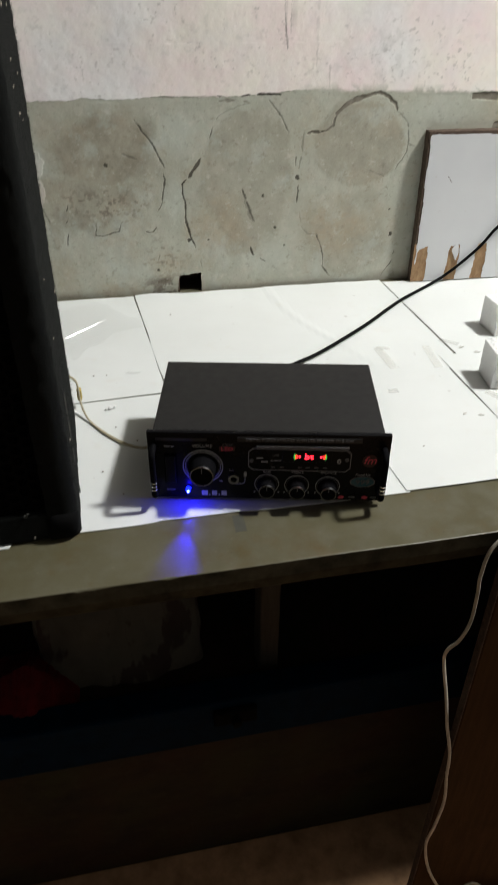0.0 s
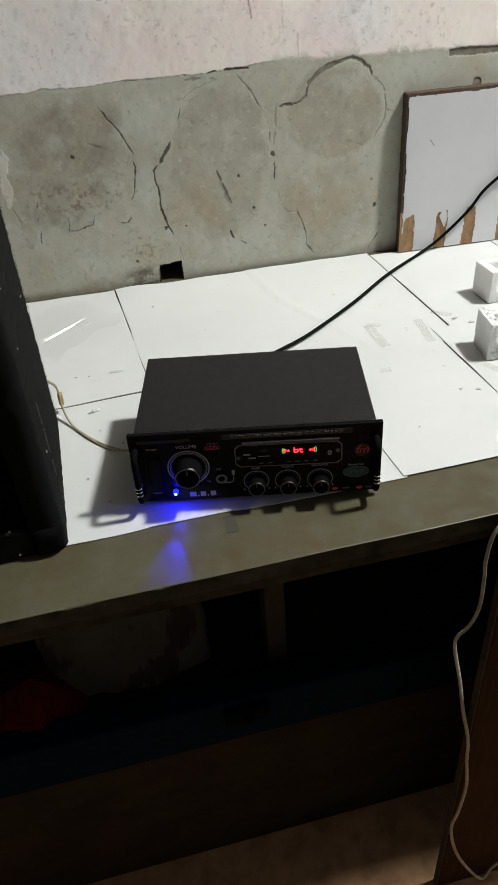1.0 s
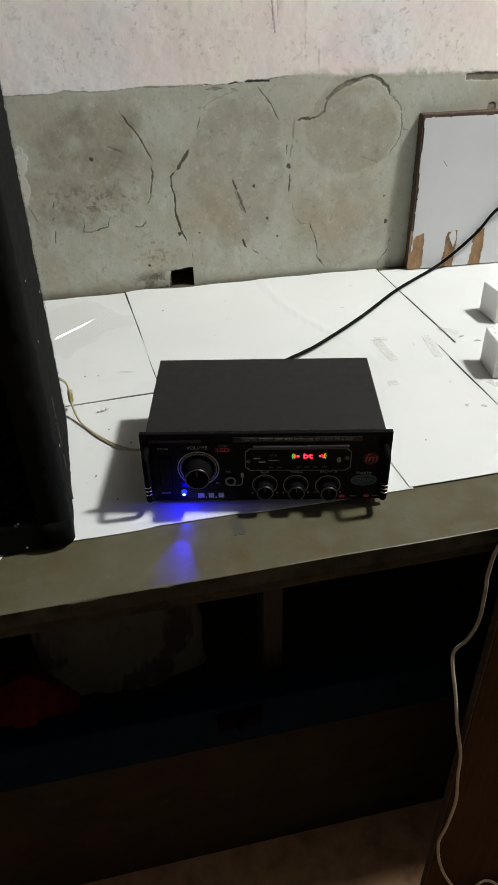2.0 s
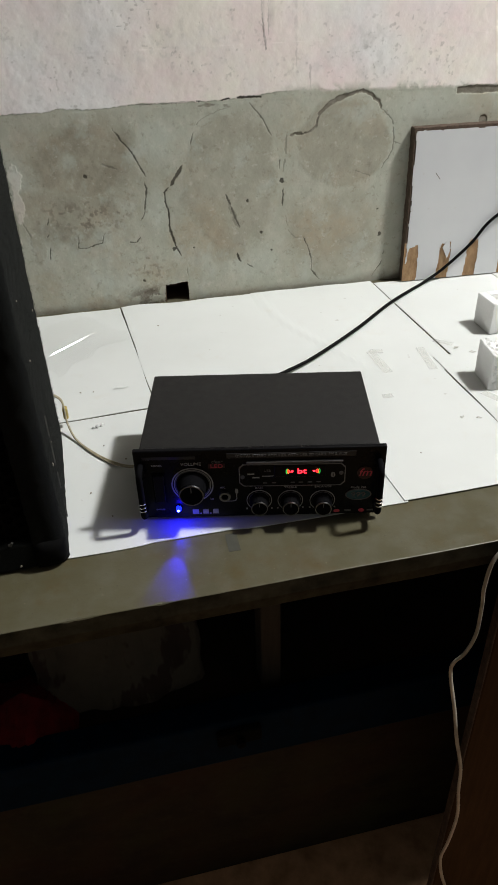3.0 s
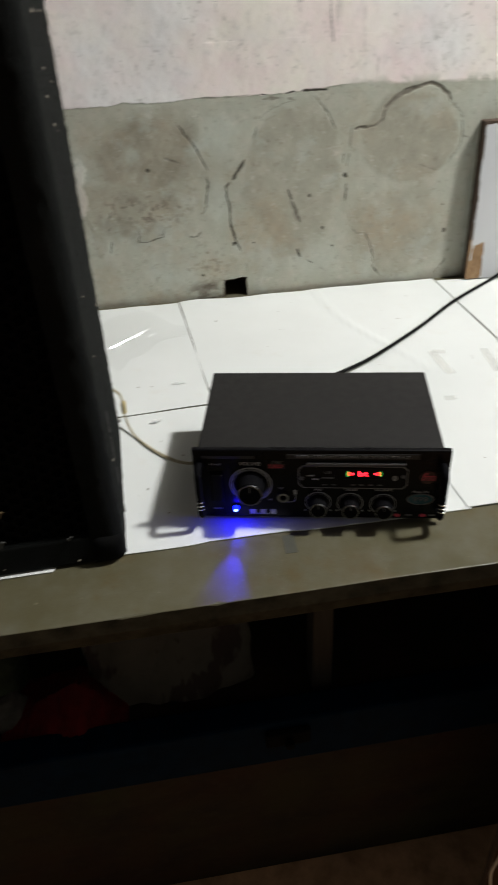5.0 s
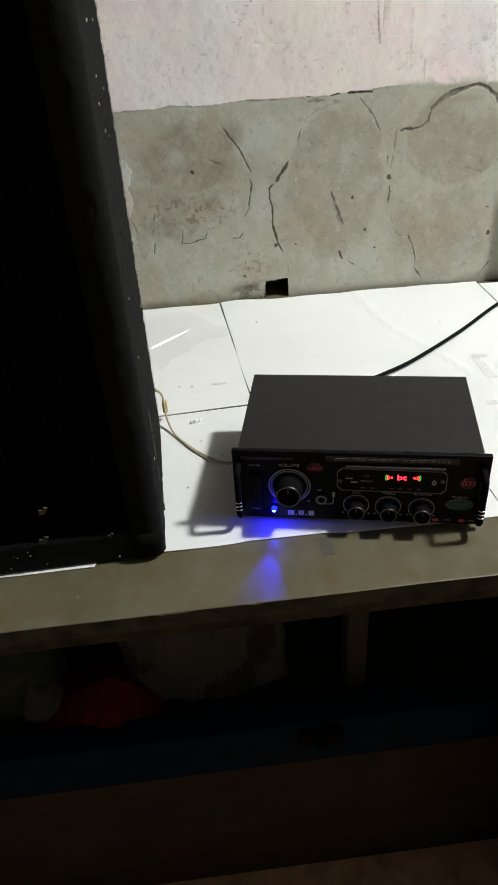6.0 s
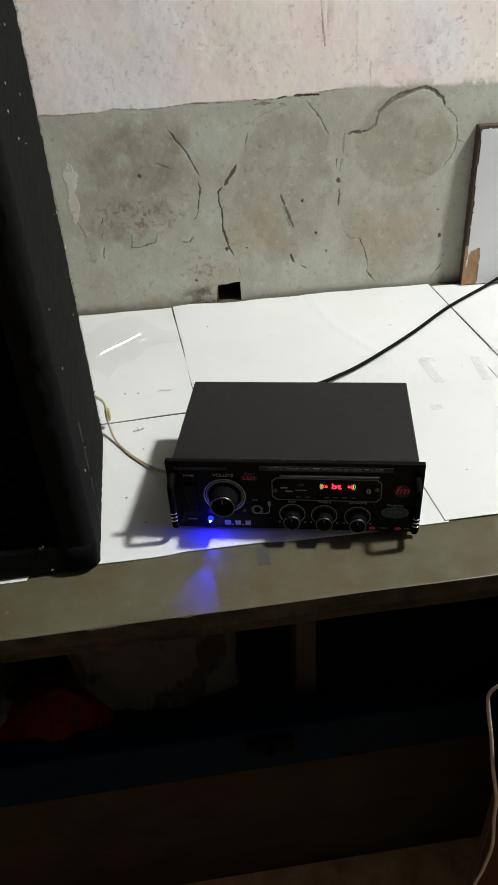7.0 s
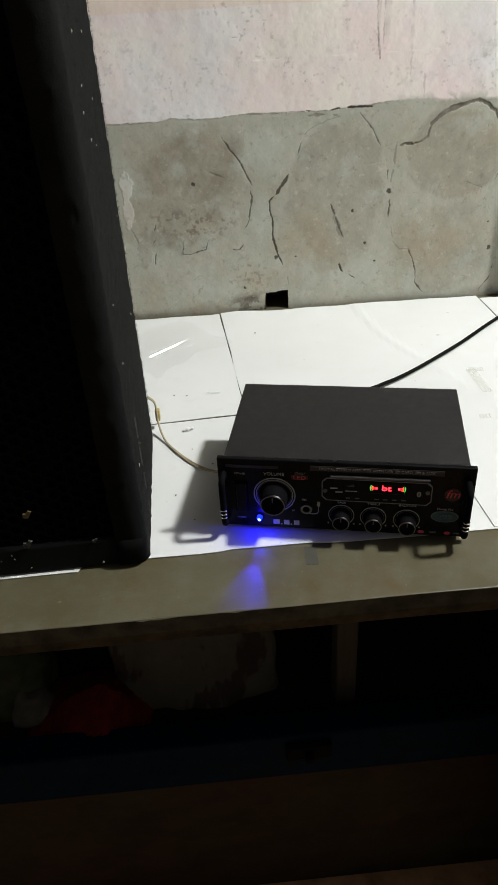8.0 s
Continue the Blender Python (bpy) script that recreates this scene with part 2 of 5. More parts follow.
M_RUBBER = plain("black_corner_plastic", (0.005, 0.005, 0.005), 0.8, 0, 0.2, 120, 0.2, 0.04)
M_LED = glow("blue_led", (0.003, 0.008, 1.0), 7)
M_CORE = glow("pale_led_core", (0.16, 0.30, 1.0), 8)
M_SEG = glow("red_segments", (1.0, 0.016, 0.03), 6)
M_SEGC = glow("orange_segments", (1.0, 0.16, 0.02), 2.5)
M_SEGG = glow("green_segments", (0.05, 0.75, 0.12), 0.8)


# ---- mesh helpers ----
def finish(name, bm, mat, smooth=False):
    me = bpy.data.meshes.new(name)
    bmesh.ops.recalc_face_normals(bm, faces=bm.faces)
    bm.to_mesh(me)
    bm.free()
    for m in mat if isinstance(mat, (list, tuple)) else [mat]:
        me.materials.append(m)
    if smooth:
        me.shade_smooth()
    return me


def part(name, bm, mat, parent=None, label="", at=None, smooth=False):
    """One mesh object under a thing or a part."""
    ob = new(name, finish(name, bm, mat, smooth) if isinstance(bm, bmesh.types.BMesh) else bm)
    if at is not None:
        ob.matrix_world = at
    if parent:
        ob.parent = parent
    if label:
        ob["label"] = label
    return ob


def thing(name, m, label, category, group="", kind=""):
    ob = new(name)
    ob.empty_display_size = 0.02
    ob.matrix_world = m
    return tagged(ob, label, category, group, kind)


def box(x0, y0, z0, x1, y1, z1, bevel=0.0, seg=2, bm=None):
    bm = bm or bmesh.new()
    r = bmesh.ops.create_cube(bm, size=1, matrix=Matrix.LocRotScale(((x0 + x1) / 2, (y0 + y1) / 2, (z0 + z1) / 2), None, (x1 - x0, y1 - y0, z1 - z0)))
    if bevel:
        edges = {e for v in r["verts"] for e in v.link_edges}
        bmesh.ops.bevel(bm, geom=list(edges), offset=bevel, segments=seg, profile=0.5, affect="EDGES")
    return bm


def lathe(profile, seg=40, bm=None, m=None):
    """Turn (radius, height) pairs round z."""
    bm = bm or bmesh.new()
    rings = []
    for r, h in profile:
        if r < 1e-6:
            rings.append([bm.verts.new((0, 0, h))])
        else:
            rings.append([bm.verts.new((r * math.cos(2 * math.pi * i / seg), r * math.sin(2 * math.pi * i / seg), h)) for i in range(seg)])
    for a, b in zip(rings, rings[1:]):
        for i in range(seg):
            j = (i + 1) % seg
            if len(a) == 1 and len(b) > 1:
                bm.faces.new((a[0], b[i], b[j]))
            elif len(b) == 1 and len(a) > 1:
                bm.faces.new((a[i], a[j], b[0]))
            elif len(a) > 1:
                bm.faces.new((a[i], a[j], b[j], b[i]))
    if m is not None:
        bmesh.ops.transform(bm, matrix=m, verts=[v for ring in rings for v in ring])
    return bm


def spline(points, steps=14):
    """A smooth way through the points."""
    p = [Vector(q) for q in points]
    p = [2 * p[0] - p[1], *p, 2 * p[-1] - p[-2]]
    out = []
    for i in range(1, len(p) - 2):
        a, b, c, d = p[i - 1:i + 3]
        for k in range(steps):
            t = k / steps
            out.append(0.5 * (2 * b + (c - a) * t + (2 * a - 5 * b + 4 * c - d) * t * t + (3 * b - a - 3 * c + d) * t ** 3))
    return out + [p[-2]]


def tube(points, radius, seg=8, bm=None, flat=1.0, up=(0, 0, 1)):
    bm = bm or bmesh.new()
    rings, up = [], Vector(up)
    for i, p in enumerate(points):
        way = (points[min(i + 1, len(points) - 1)] - points[max(i - 1, 0)]).normalized()
        side = way.cross(up)
        side = side.normalized() if side.length > 1e-4 else Vector((1, 0, 0))
        top = side.cross(way)
        rings.append([bm.verts.new(p + radius * (math.cos(2 * math.pi * k / seg) * side + flat * math.sin(2 * math.pi * k / seg) * top)) for k in range(seg)])
    for a, b in zip(rings, rings[1:]):
        for k in range(seg):
            bm.faces.new((a[k], a[(k + 1) % seg], b[(k + 1) % seg], b[k]))
    bm.faces.new(rings[0])
    bm.faces.new(rings[-1])
    return bm


def outline(points, y0, y1, bm=None):
    """A plate in the xz plane from its corner points, between two depths."""
    bm = bm or bmesh.new()
    a = [bm.verts.new((x, y0, z)) for x, z in points]
    b = [bm.verts.new((x, y1, z)) for x, z in points]
    bm.faces.new(a)
    bm.faces.new(b)
    for i in range(len(a)):
        j = (i + 1) % len(a)
        bm.faces.new((a[i], a[j], b[j], b[i]))
    return bm


def text(name, words, size, mat, parent, x, z, y=-0.0008, align="CENTER", depth=0.0002, wide=1.0, italic=0.0, turn=0.0):
    """Flat raised letters on the front of a panel, as one mesh."""
    cu = bpy.data.curves.new(name, "FONT")
    cu.body, cu.size, cu.align_x, cu.align_y, cu.extrude, cu.shear, cu.resolution_u = words, size, align, "CENTER", depth, italic, 3
    tmp = bpy.data.objects.new(name, cu)
    scene.collection.objects.link(tmp)
    bpy.context.view_layer.update()
    me = bpy.data.meshes.new_from_object(tmp.evaluated_get(bpy.context.evaluated_depsgraph_get()))
    bpy.data.objects.remove(tmp)
    me.transform(Matrix.Diagonal((wide, 1, 1, 1)))
    me.name = name
    me.materials.clear()
    me.materials.append(mat)
    return part(name, me, None, parent, at=pose(x, y, z, 90, 0, 0) @ pose(0, 0, 0, 0, 0, turn))


def lattice(x, z, cell, seed):
    """Smooth value noise, 0 to 1, on arrays."""
    rng = np.random.default_rng(seed)
    g = rng.random((128, 128))
    u, v = x / cell + 37.3, z / cell + 51.7
    i, j = np.floor(u).astype(int), np.floor(v).astype(int)
    fu, fv = u - i, v - j
    fu, fv = fu * fu * (3 - 2 * fu), fv * fv * (3 - 2 * fv)
    i, j = i % 127, j % 127
    return (g[i, j] * (1 - fu) + g[i + 1, j] * fu) * (1 - fv) + (g[i, j + 1] * (1 - fu) + g[i + 1, j + 1] * fu) * fv


def fbm(x, z, cell, seed, octaves=4):
    out, amp, tot = 0, 1.0, 0
    for k in range(octaves):
        out = out + amp * lattice(x, z, cell / 2 ** k, seed + k)
        tot, amp = tot + amp, amp * 0.55
    return out / tot


# ---- the room's shell ----
def slab_box(name, x0, y0, z0, x1, y1, z1, mat):
    return tagged(part(name, box(x0, y0, z0, x1, y1, z1), mat), kind="structure", category=name.split("_")[0])


tagged(slab_box("floor", -1.8, -2.6, -0.1, 2.4, 0.72, 0.0, M_FLOOR), "dusty brown cement floor")
tagged(slab_box("wall_left", -1.9, -2.6, 0, -1.8, 0.72, 3.1, M_ROOM), "dull plastered side wall")
tagged(slab_box("wall_right", 2.4, -2.6, 0, 2.5, 0.72, 3.1, M_ROOM), "dull plastered side wall")
tagged(slab_box("wall_front", -1.9, -2.7, 0, 2.5, -2.6, 3.1, M_ROOM), "dull plastered wall behind the viewer")
tagged(slab_box("ceiling", -1.9, -2.7, 3.1, 2.5, 0.72, 3.2, M_ROOM), "plain plastered ceiling")

WALL_Y = 0.565


WALL_X0, WALL_X1, WALL_Z0, WALL_Z1 = -0.20, 0.76, 0.735, 1.25  # the worn stretch


def wall_back():
    """The old wall: a worn lower coat, a proud painted upper coat with a ragged edge, cracks and a hole."""
    step = 0.0008
    xs, zs = np.arange(WALL_X0, WALL_X1 + step, step), np.arange(WALL_Z0, WALL_Z1 + step, step)
    xs, zs = np.linspace(WALL_X0, WALL_X1, len(xs)), np.linspace(WALL_Z0, WALL_Z1, len(zs))
    nx, nz = len(xs), len(zs)
    X, Z = np.meshgrid(xs, zs, indexing="ij")
    wander_x, wander_z = (fbm(X, Z, 0.022, 3) - 0.5) * 0.006, (fbm(X, Z, 0.022, 8) - 0.5) * 0.006
    rag_x, rag_z = (fbm(X, Z, 0.0045, 12, 3) - 0.5) * 0.0030, (fbm(X, Z, 0.0045, 14, 3) - 0.5) * 0.0030
    jx, jz = wander_x + rag_x, wander_z + rag_z
    thick, breaks = fbm(X, Z, 0.011, 41, 3), fbm(X, Z, 0.017, 47, 2)
    crack = np.zeros_like(X)

    def line(half, *points, gaps=0.34, taper=True):
        """How far each place lies inside a ragged line of that half-width."""
        u0, u1 = min(p[0] for p in points) - 0.012, max(p[0] for p in points) + 0.012
        v0, v1 = min(p[1] for p in points) - 0.012, max(p[1] for p in points) + 0.012
        a, b = np.searchsorted(xs, (u0, u1))
        c, d = np.searchsorted(zs, (v0, v1))
        box_ = (slice(a, b), slice(c, d))
        px, pz = X[box_] + 0.45 * wander_x[box_] + rag_x[box_], Z[box_] + 0.45 * wander_z[box_] + rag_z[box_]
        dist, run = np.full(px.shape, 9.0), np.zeros_like(px)
        for k, ((ax, az), (bx, bz)) in enumerate(zip(points, points[1:])):
            dx, dz = bx - ax, bz - az
            t = np.clip(((px - ax) * dx + (pz - az) * dz) / (dx * dx + dz * dz), 0, 1)
            e = np.hypot(px - ax - t * dx, pz - az - t * dz)
            run = np.where(e < dist, (k + t) / (len(points) - 1), run)
            dist = np.minimum(dist, e)
        w = half * (0.25 + 1.3 * thick[box_]) * np.clip((breaks[box_] - gaps) * 9, 0, 1)
        if taper:
            w = w * np.clip(4.5 * np.minimum(run, 1 - run) + 0.35, 0, 1)
        out = np.zeros_like(X)
        out[box_] = np.clip((w - dist) / 0.0007 + 0.5, 0, 1) * (w > 0.0002)
        return out

    def score(strength, *args, **more):
        np.maximum(crack, strength * line(*args, **more), out=crack)

    # the long crack left of the middle, in lengths
    score(0.85, 0.0011, (0.028, 1.030), (0.038, 1.014), (0.051, 0.998), (0.057, 0.988), (0.063, 0.972), (0.070, 0.959), gaps=0.30)
    score(0.80, 0.0010, (0.066, 0.951), (0.069, 0.940), (0.064, 0.914), (0.061, 0.899), (0.055, 0.892), gaps=0.30)
    score(0.70, 0.0011, (0.156, 1.032), (0.146, 1.013), (0.142, 0.995), (0.131, 0.977), gaps=0.44)
    score(0.85, 0.0024, (0.127, 0.971), (0.117, 0.956), (0.108, 0.941), gaps=0.1)
    score(0.90, 0.0017, (0.103, 0.939), (0.097, 0.932), (0.096, 0.918), (0.101, 0.900), (0.100, 0.880), (0.103, 0.861), (0.109, 0.842), (0.120, 0.816), gaps=0.24)
    score(0.45, 0.0007, (0.120, 0.816), (0.125, 0.784), gaps=0.3)
    # round the middle patch
    score(0.35, 0.0007, (0.156, 1.032), (0.169, 1.039), (0.187, 1.045), (0.204, 1.048), gaps=0.3)
    score(0.75, 0.0009, (0.234, 1.052), (0.246, 1.040), (0.259, 1.024), (0.269, 1.002), gaps=0.26)
    score(0.70, 0.0009, (0.276, 0.989), (0.281, 0.970), (0.282, 0.955), gaps=0.26)
    score(0.35, 0.0020, (0.293, 1.003), (0.290, 0.978), (0.287, 0.950), gaps=0.2)
    score(0.80, 0.0013, (0.287, 0.925), (0.287, 0.912), (0.286, 0.896), gaps=0.3)
    score(0.28, 0.0011, (0.290, 0.882), (0.297, 0.853), (0.307, 0.841), (0.322, 0.841), gaps=0.3)
    score(0.75, 0.0015, (0.194, 0.921), (0.197, 0.913), (0.202, 0.898), (0.207, 0.882), (0.215, 0.865), gaps=0.2)
    score(0.32, 0.0040, (0.198, 0.908), (0.205, 0.884), (0.212, 0.868), gaps=0.2)
    score(0.90, 0.0016, (0.208, 0.823), (0.211, 0.813), (0.215, 0.807), gaps=0.1)
    score(0.85, 0.0011, (0.224, 0.804), (0.234, 0.796), gaps=0.1)
    # the right patch
    score(0.75, 0.0010, (0.322, 0.841), (0.331, 0.821), (0.336, 0.800), (0.337, 0.782), (0.344, 0.771), (0.351, 0.764), gaps=0.26)
    score(0.55, 0.0010, (0.443, 1.032), (0.457, 1.022), (0.464, 1.012), (0.468, 0.991), (0.468, 0.972), (0.461, 0.957), (0.451, 0.943), gaps=0.22)
    score(0.35, 0.0008, (0.402, 0.944), (0.431, 0.933), (0.439, 0.915), (0.450, 0.896), gaps=0.3)
    score(0.70, 0.0010, (0.473, 0.822), (0.468, 0.808), (0.463, 0.783), (0.453, 0.768), (0.447, 0.758), gaps=0.26)
    score(0.45, 0.0007, (0.468, 0.981), (0.482, 0.977), gaps=0.2)
    # short ones on the left patch
    score(0.80, 0.0009, (-0.086, 0.907), (-0.089, 0.897), gaps=0.2)
    score(0.80, 0.0009, (-0.089, 0.884), (-0.091, 0.878), gaps=0.2)
    score(0.85, 0.0010, (-0.090, 0.861), (-0.094, 0.843), gaps=0.2)
    score(0.75, 0.0008, (-0.046, 0.875), (-0.048, 0.857), (-0.037, 0.855), (-0.019, 0.859), (-0.010, 0.863), (-0.005, 0.876), gaps=0.3)
    score(0.80, 0.0008, (0.019, 0.855), (0.033, 0.858), (0.046, 0.858), (0.051, 0.866), gaps=0.24)
    score(0.45, 0.0009, (0.053, 0.819), (0.050, 0.805), (0.051, 0.790), gaps=0.36)
    score(0.45, 0.0011, (-0.005, 0.982), (0.007, 0.981), (0.029, 0.973), gaps=0.34)
    score(0.45, 0.0009, (-0.126, 0.905), (-0.117, 0.880), gaps=0.3)
    # the crevice under the painted coat
    score(0.95, 0.0017, (0.155, 1.0590), (0.187, 1.0580), (0.200, 1.0590), (0.225, 1.0605), (0.252, 1.0600), gaps=0.36, taper=False)
    score(0.40, 0.0010, (0.060, 1.060), (0.110, 1.0585), (0.155, 1.0590), gaps=0.40)
    seam = np.maximum(line(0.0024, (0.158, 1.053), (0.170, 1.053), (0.182, 1.0535), gaps=0.2), line(0.0016, (0.196, 1.052), (0.206, 1.049), gaps=0.3))
    # the broken arch: a broad lip above, thin at its ends
    bare = np.maximum.reduce([
        line(0.0022, (0.299, 1.002), (0.308, 1.005), (0.321, 1.003), gaps=0.30), line(0.0017, (0.318, 1.003), (0.330, 1.006), (0.339, 1.012), (0.346, 1.032), gaps=0.1),
        line(0.0032, (0.344, 1.030), (0.356, 1.041), (0.372, 1.049), gaps=-0.2, taper=False), line(0.0042, (0.366, 1.0475), (0.384, 1.0535), (0.402, 1.0575), gaps=-0.2), line(0.0026, (0.396, 1.0575), (0.413, 1.0590), (0.427, 1.053), gaps=-0.2),
        line(0.0026, (0.418, 1.057), (0.427, 1.053), (0.439, 1.042), (0.443, 1.032), gaps=-0.1)])
    # the missing strip under the painted coat, over the board
    strip = np.clip((0.0062 * (0.60 + 0.75 * fbm(X, Z * 0.3, 0.02, 71)) - np.abs(Z + rag_z - 1.0505 + 0.03 * (X - 0.6))) / 0.0010, 0, 1) * np.clip((X + rag_x - 0.566) / 0.001, 0, 1)
    pits = np.clip((lattice(X, Z, 0.006, 90) - 0.972) / 0.03, 0, 1) * (lattice(X, Z, 0.10, 95) > 0.40)
    blob = np.zeros_like(X)
    for cx, cz, r in ((0.284, 0.936, 0.0040), (0.104, 0.841, 0.0034), (0.250, 0.855, 0.0024), (0.266, 0.824, 0.0024), (0.456, 0.833, 0.0036), (-0.021, 0.966, 0.0028), (0.228, 0.910, 0.0024), (0.050, 0.792, 0.0026), (0.136, 0.840, 0.0024), (0.450, 0.877, 0.0018)):
        blob = np.maximum(blob, np.clip((r * (0.4 + 1.2 * thick) - np.hypot(X + 1.3 * rag_x - cx, Z + 1.3 * rag_z - cz)) / 0.0010, 0, 1))
    bare = np.maximum(bare, np.clip((0.0075 - np.hypot(X + rag_x - 0.617, (Z + rag_z - 1.004) * 0.8)) / 0.001, 0, 1))
    edge = np.interp(X, (-0.20, -0.06, -0.045, -0.006, 0.035, 0.072, 0.096, 0.175, 0.234, 0.268, 0.311, 0.373, 0.462, 0.555, 0.80),
                     (1.060, 1.057, 1.061, 1.057, 1.058, 1.062, 1.059, 1.059, 1.0605, 1.065, 1.065, 1.0615, 1.060, 1.057, 1.052))
    edge = edge + (fbm(X, X * 0 + 0.3, 0.03, 21) - 0.5) * 0.003 + 1.1 * rag_z
    faint = np.clip((X - 0.27) / 0.06, 0, 1)  # the coat's edge is thin and washed out there
    paint = np.clip((Z - edge) / (0.0012 + 0.0040 * faint) + 0.5, 0, 1) * (1 - strip) * (1 - bare)
    paint = paint * (1 - 0.75 * np.clip((fbm(X, Z, 0.020, 23, 4) - 0.50) * 8, 0, 1) * np.clip(1 - (Z - edge) / 0.012, 0, 1) * faint)

    def round_patch(cx, cz, rx, rz, seed, soft=0.12, wild=0.5):
        d = np.hypot((X + 2 * jx - cx) / rx, (Z + 2 * jz - cz) / rz) + (fbm(X, Z, 0.06, seed) - 0.5) * wild
        return np.clip((1.0 - d) / soft, 0, 1)

    peel = np.maximum(round_patch(-0.124, 0.970, 0.011, 0.022, 73), round_patch(-0.127, 0.930, 0.009, 0.030, 79)) * np.clip((fbm(X, Z, 0.012, 75) - 0.30) * 5, 0, 1)
    patch = np.maximum.reduce([
        round_patch(-0.020, 0.985, 0.090, 0.075, 61, 0.30), 0.75 * round_patch(-0.040, 0.915, 0.100, 0.060, 62, 0.35, 0.8), 0.55 * round_patch(0.205, 0.935, 0.085, 0.120, 63, 0.10),
        0.65 * round_patch(0.385, 0.985, 0.080, 0.070, 65, 0.10, 0.3), 0.55 * round_patch(0.380, 0.840, 0.085, 0.085, 67, 0.25), 0.5 * round_patch(-0.107, 0.890, 0.016, 0.055, 77)])
    tan = np.maximum.reduce([0.6 * round_patch(0.360, 0.850, 0.075, 0.070, 81, 0.5, 1.0), 0.55 * round_patch(0.150, 0.860, 0.055, 0.060, 83, 0.5, 1.0), 0.5 * round_patch(-0.02, 0.758, 0.06, 0.016, 85, 0.5, 0.8), 0.6 * round_patch(0.070, 0.800, 0.040, 0.035, 86, 0.6, 0.9), 0.4 * round_patch(-0.10, 0.78, 0.02, 0.05, 87, 0.5, 0.9)])
    lime = np.maximum.reduce([round_patch(0.082, 0.905, 0.022, 0.055, 201, 0.6, 0.8), 0.9 * round_patch(0.090, 1.015, 0.035, 0.045, 203, 0.6, 0.8), 0.8 * round_patch(0.235, 0.800, 0.060, 0.035, 205, 0.7, 0.9), 0.8 * round_patch(0.000, 0.800, 0.060, 0.040, 207, 0.7, 0.9), 0.7 * round_patch(0.390, 0.880, 0.030, 0.022, 209, 0.7, 0.9), 0.8 * round_patch(0.52, 1.03, 0.10, 0.035, 211, 0.7, 0.9), 0.7 * round_patch(-0.095, 0.860, 0.012, 0.05, 213, 0.5)])
    spatter = np.clip((fbm(X, Z, 0.0060, 101, 3) - 0.56) / 0.10, 0, 1) * np.maximum(round_patch(-0.030, 0.905, 0.080, 0.040, 69, 0.5, 0.9), 0.7 * round_patch(0.060, 0.815, 0.040, 0.040, 70, 0.5, 0.9))
    stripes = np.clip((lattice(X + 0.5 * jx, Z * 0.05, 0.0045, 111) - 0.62) / 0.2, 0, 1) * (0.5 + 0.5 * fbm(X, Z, 0.012, 115)) * np.clip(1 - np.abs(X - 0.262) / 0.018, 0, 1) * np.clip((Z - 1.11) / 0.06, 0, 1)
    drips = np.maximum.reduce([0.55 * stripes, 0.75 * line(0.0016, (0.254, 1.249), (0.256, 1.182), (0.259, 1.150), (0.261, 1.122), gaps=0.28), 0.45 * line(0.0012, (0.266, 1.215), (0.266, 1.140), gaps=0.36),
                               0.22 * line(0.0020, (0.306, 1.249), (0.306, 1.180), (0.307, 1.098), gaps=0.18), 0.30 * line(0.0012, (0.328, 1.10), (0.329, 1.068), gaps=0.3)])
    flecks = np.clip((fbm(X, Z, 0.0055, 121, 3) - 0.66) / 0.10, 0, 1) * np.clip((fbm(X, Z, 0.09, 125) - 0.42) * 6, 0, 1) * (Z > edge)
    mould = np.maximum(np.clip((fbm(X, Z, 0.012, 221, 4) - 0.46) / 0.30, 0, 1) * np.maximum(round_patch(0.415, 1.125, 0.055, 0.075, 223, 0.9, 0.9), 0.6 * round_patch(0.33, 1.12, 0.07, 0.06, 225, 0.9, 0.9)),
                       0.5 * np.clip((fbm(X, Z, 0.009, 231, 3) - 0.62) / 0.1, 0, 1) * (Z > edge) * np.clip((fbm(X, Z, 0.07, 235) - 0.45) * 5, 0, 1))
    grime = np.clip((0.016 * fbm(X, Z, 0.05, 131) * 2 - (Z - 0.752)) / 0.012, 0, 1) * 0.35
    hole_dirt = np.clip(1.2 - np.hypot((X - 0.062) / 0.042, (Z - 0.757) / 0.026), 0, 1) * np.clip((fbm(X, Z, 0.012, 141) - 0.40) * 6, 0, 1)
    dirt = np.clip(np.maximum.reduce([spatter * 0.62, drips, flecks * 0.32, grime, hole_dirt * 1.8, 0.8 * seam]), 0, 1)
    deep = np.maximum(crack, np.maximum(pits * 0.6, blob))
    D = -0.0005 * deep - 0.0009 * np.maximum(strip, bare) + 0.0005 * paint + 0.004 * (fbm(X, Z, 0.12, 151) - 0.5) + 0.0006 * (fbm(X, Z, 0.014, 155) - 0.5) + 0.0004 * patch + 0.0004 * peel
    D = D - 0.0015 * hole_dirt * fbm(X, Z, 0.012, 161)
    co = np.stack([X, WALL_Y - D, Z], -1).reshape(-1, 3)
    idx = np.arange(nx * nz).reshape(nx, nz)
    quads = np.stack([idx[:-1, :-1], idx[1:, :-1], idx[1:, 1:], idx[:-1, 1:]], -1).reshape(-1, 4)
    # the hole at the foot of the wall
    inside = (X + rag_x > 0.0845 - 0.12 * (0.781 - Z)) & (X + 0.6 * rag_x < 0.1230) & (Z + 1.3 * rag_z < 0.7800 + 0.10 * (X - 0.084))
    gone = inside[:-1, :-1] & inside[1:, 1:]
    quads = quads[~gone.reshape(-1)]
    me = bpy.data.meshes.new("wall_back")
    me.vertices.add(len(co))
    me.vertices.foreach_set("co", co.ravel())
    me.loops.add(quads.size)
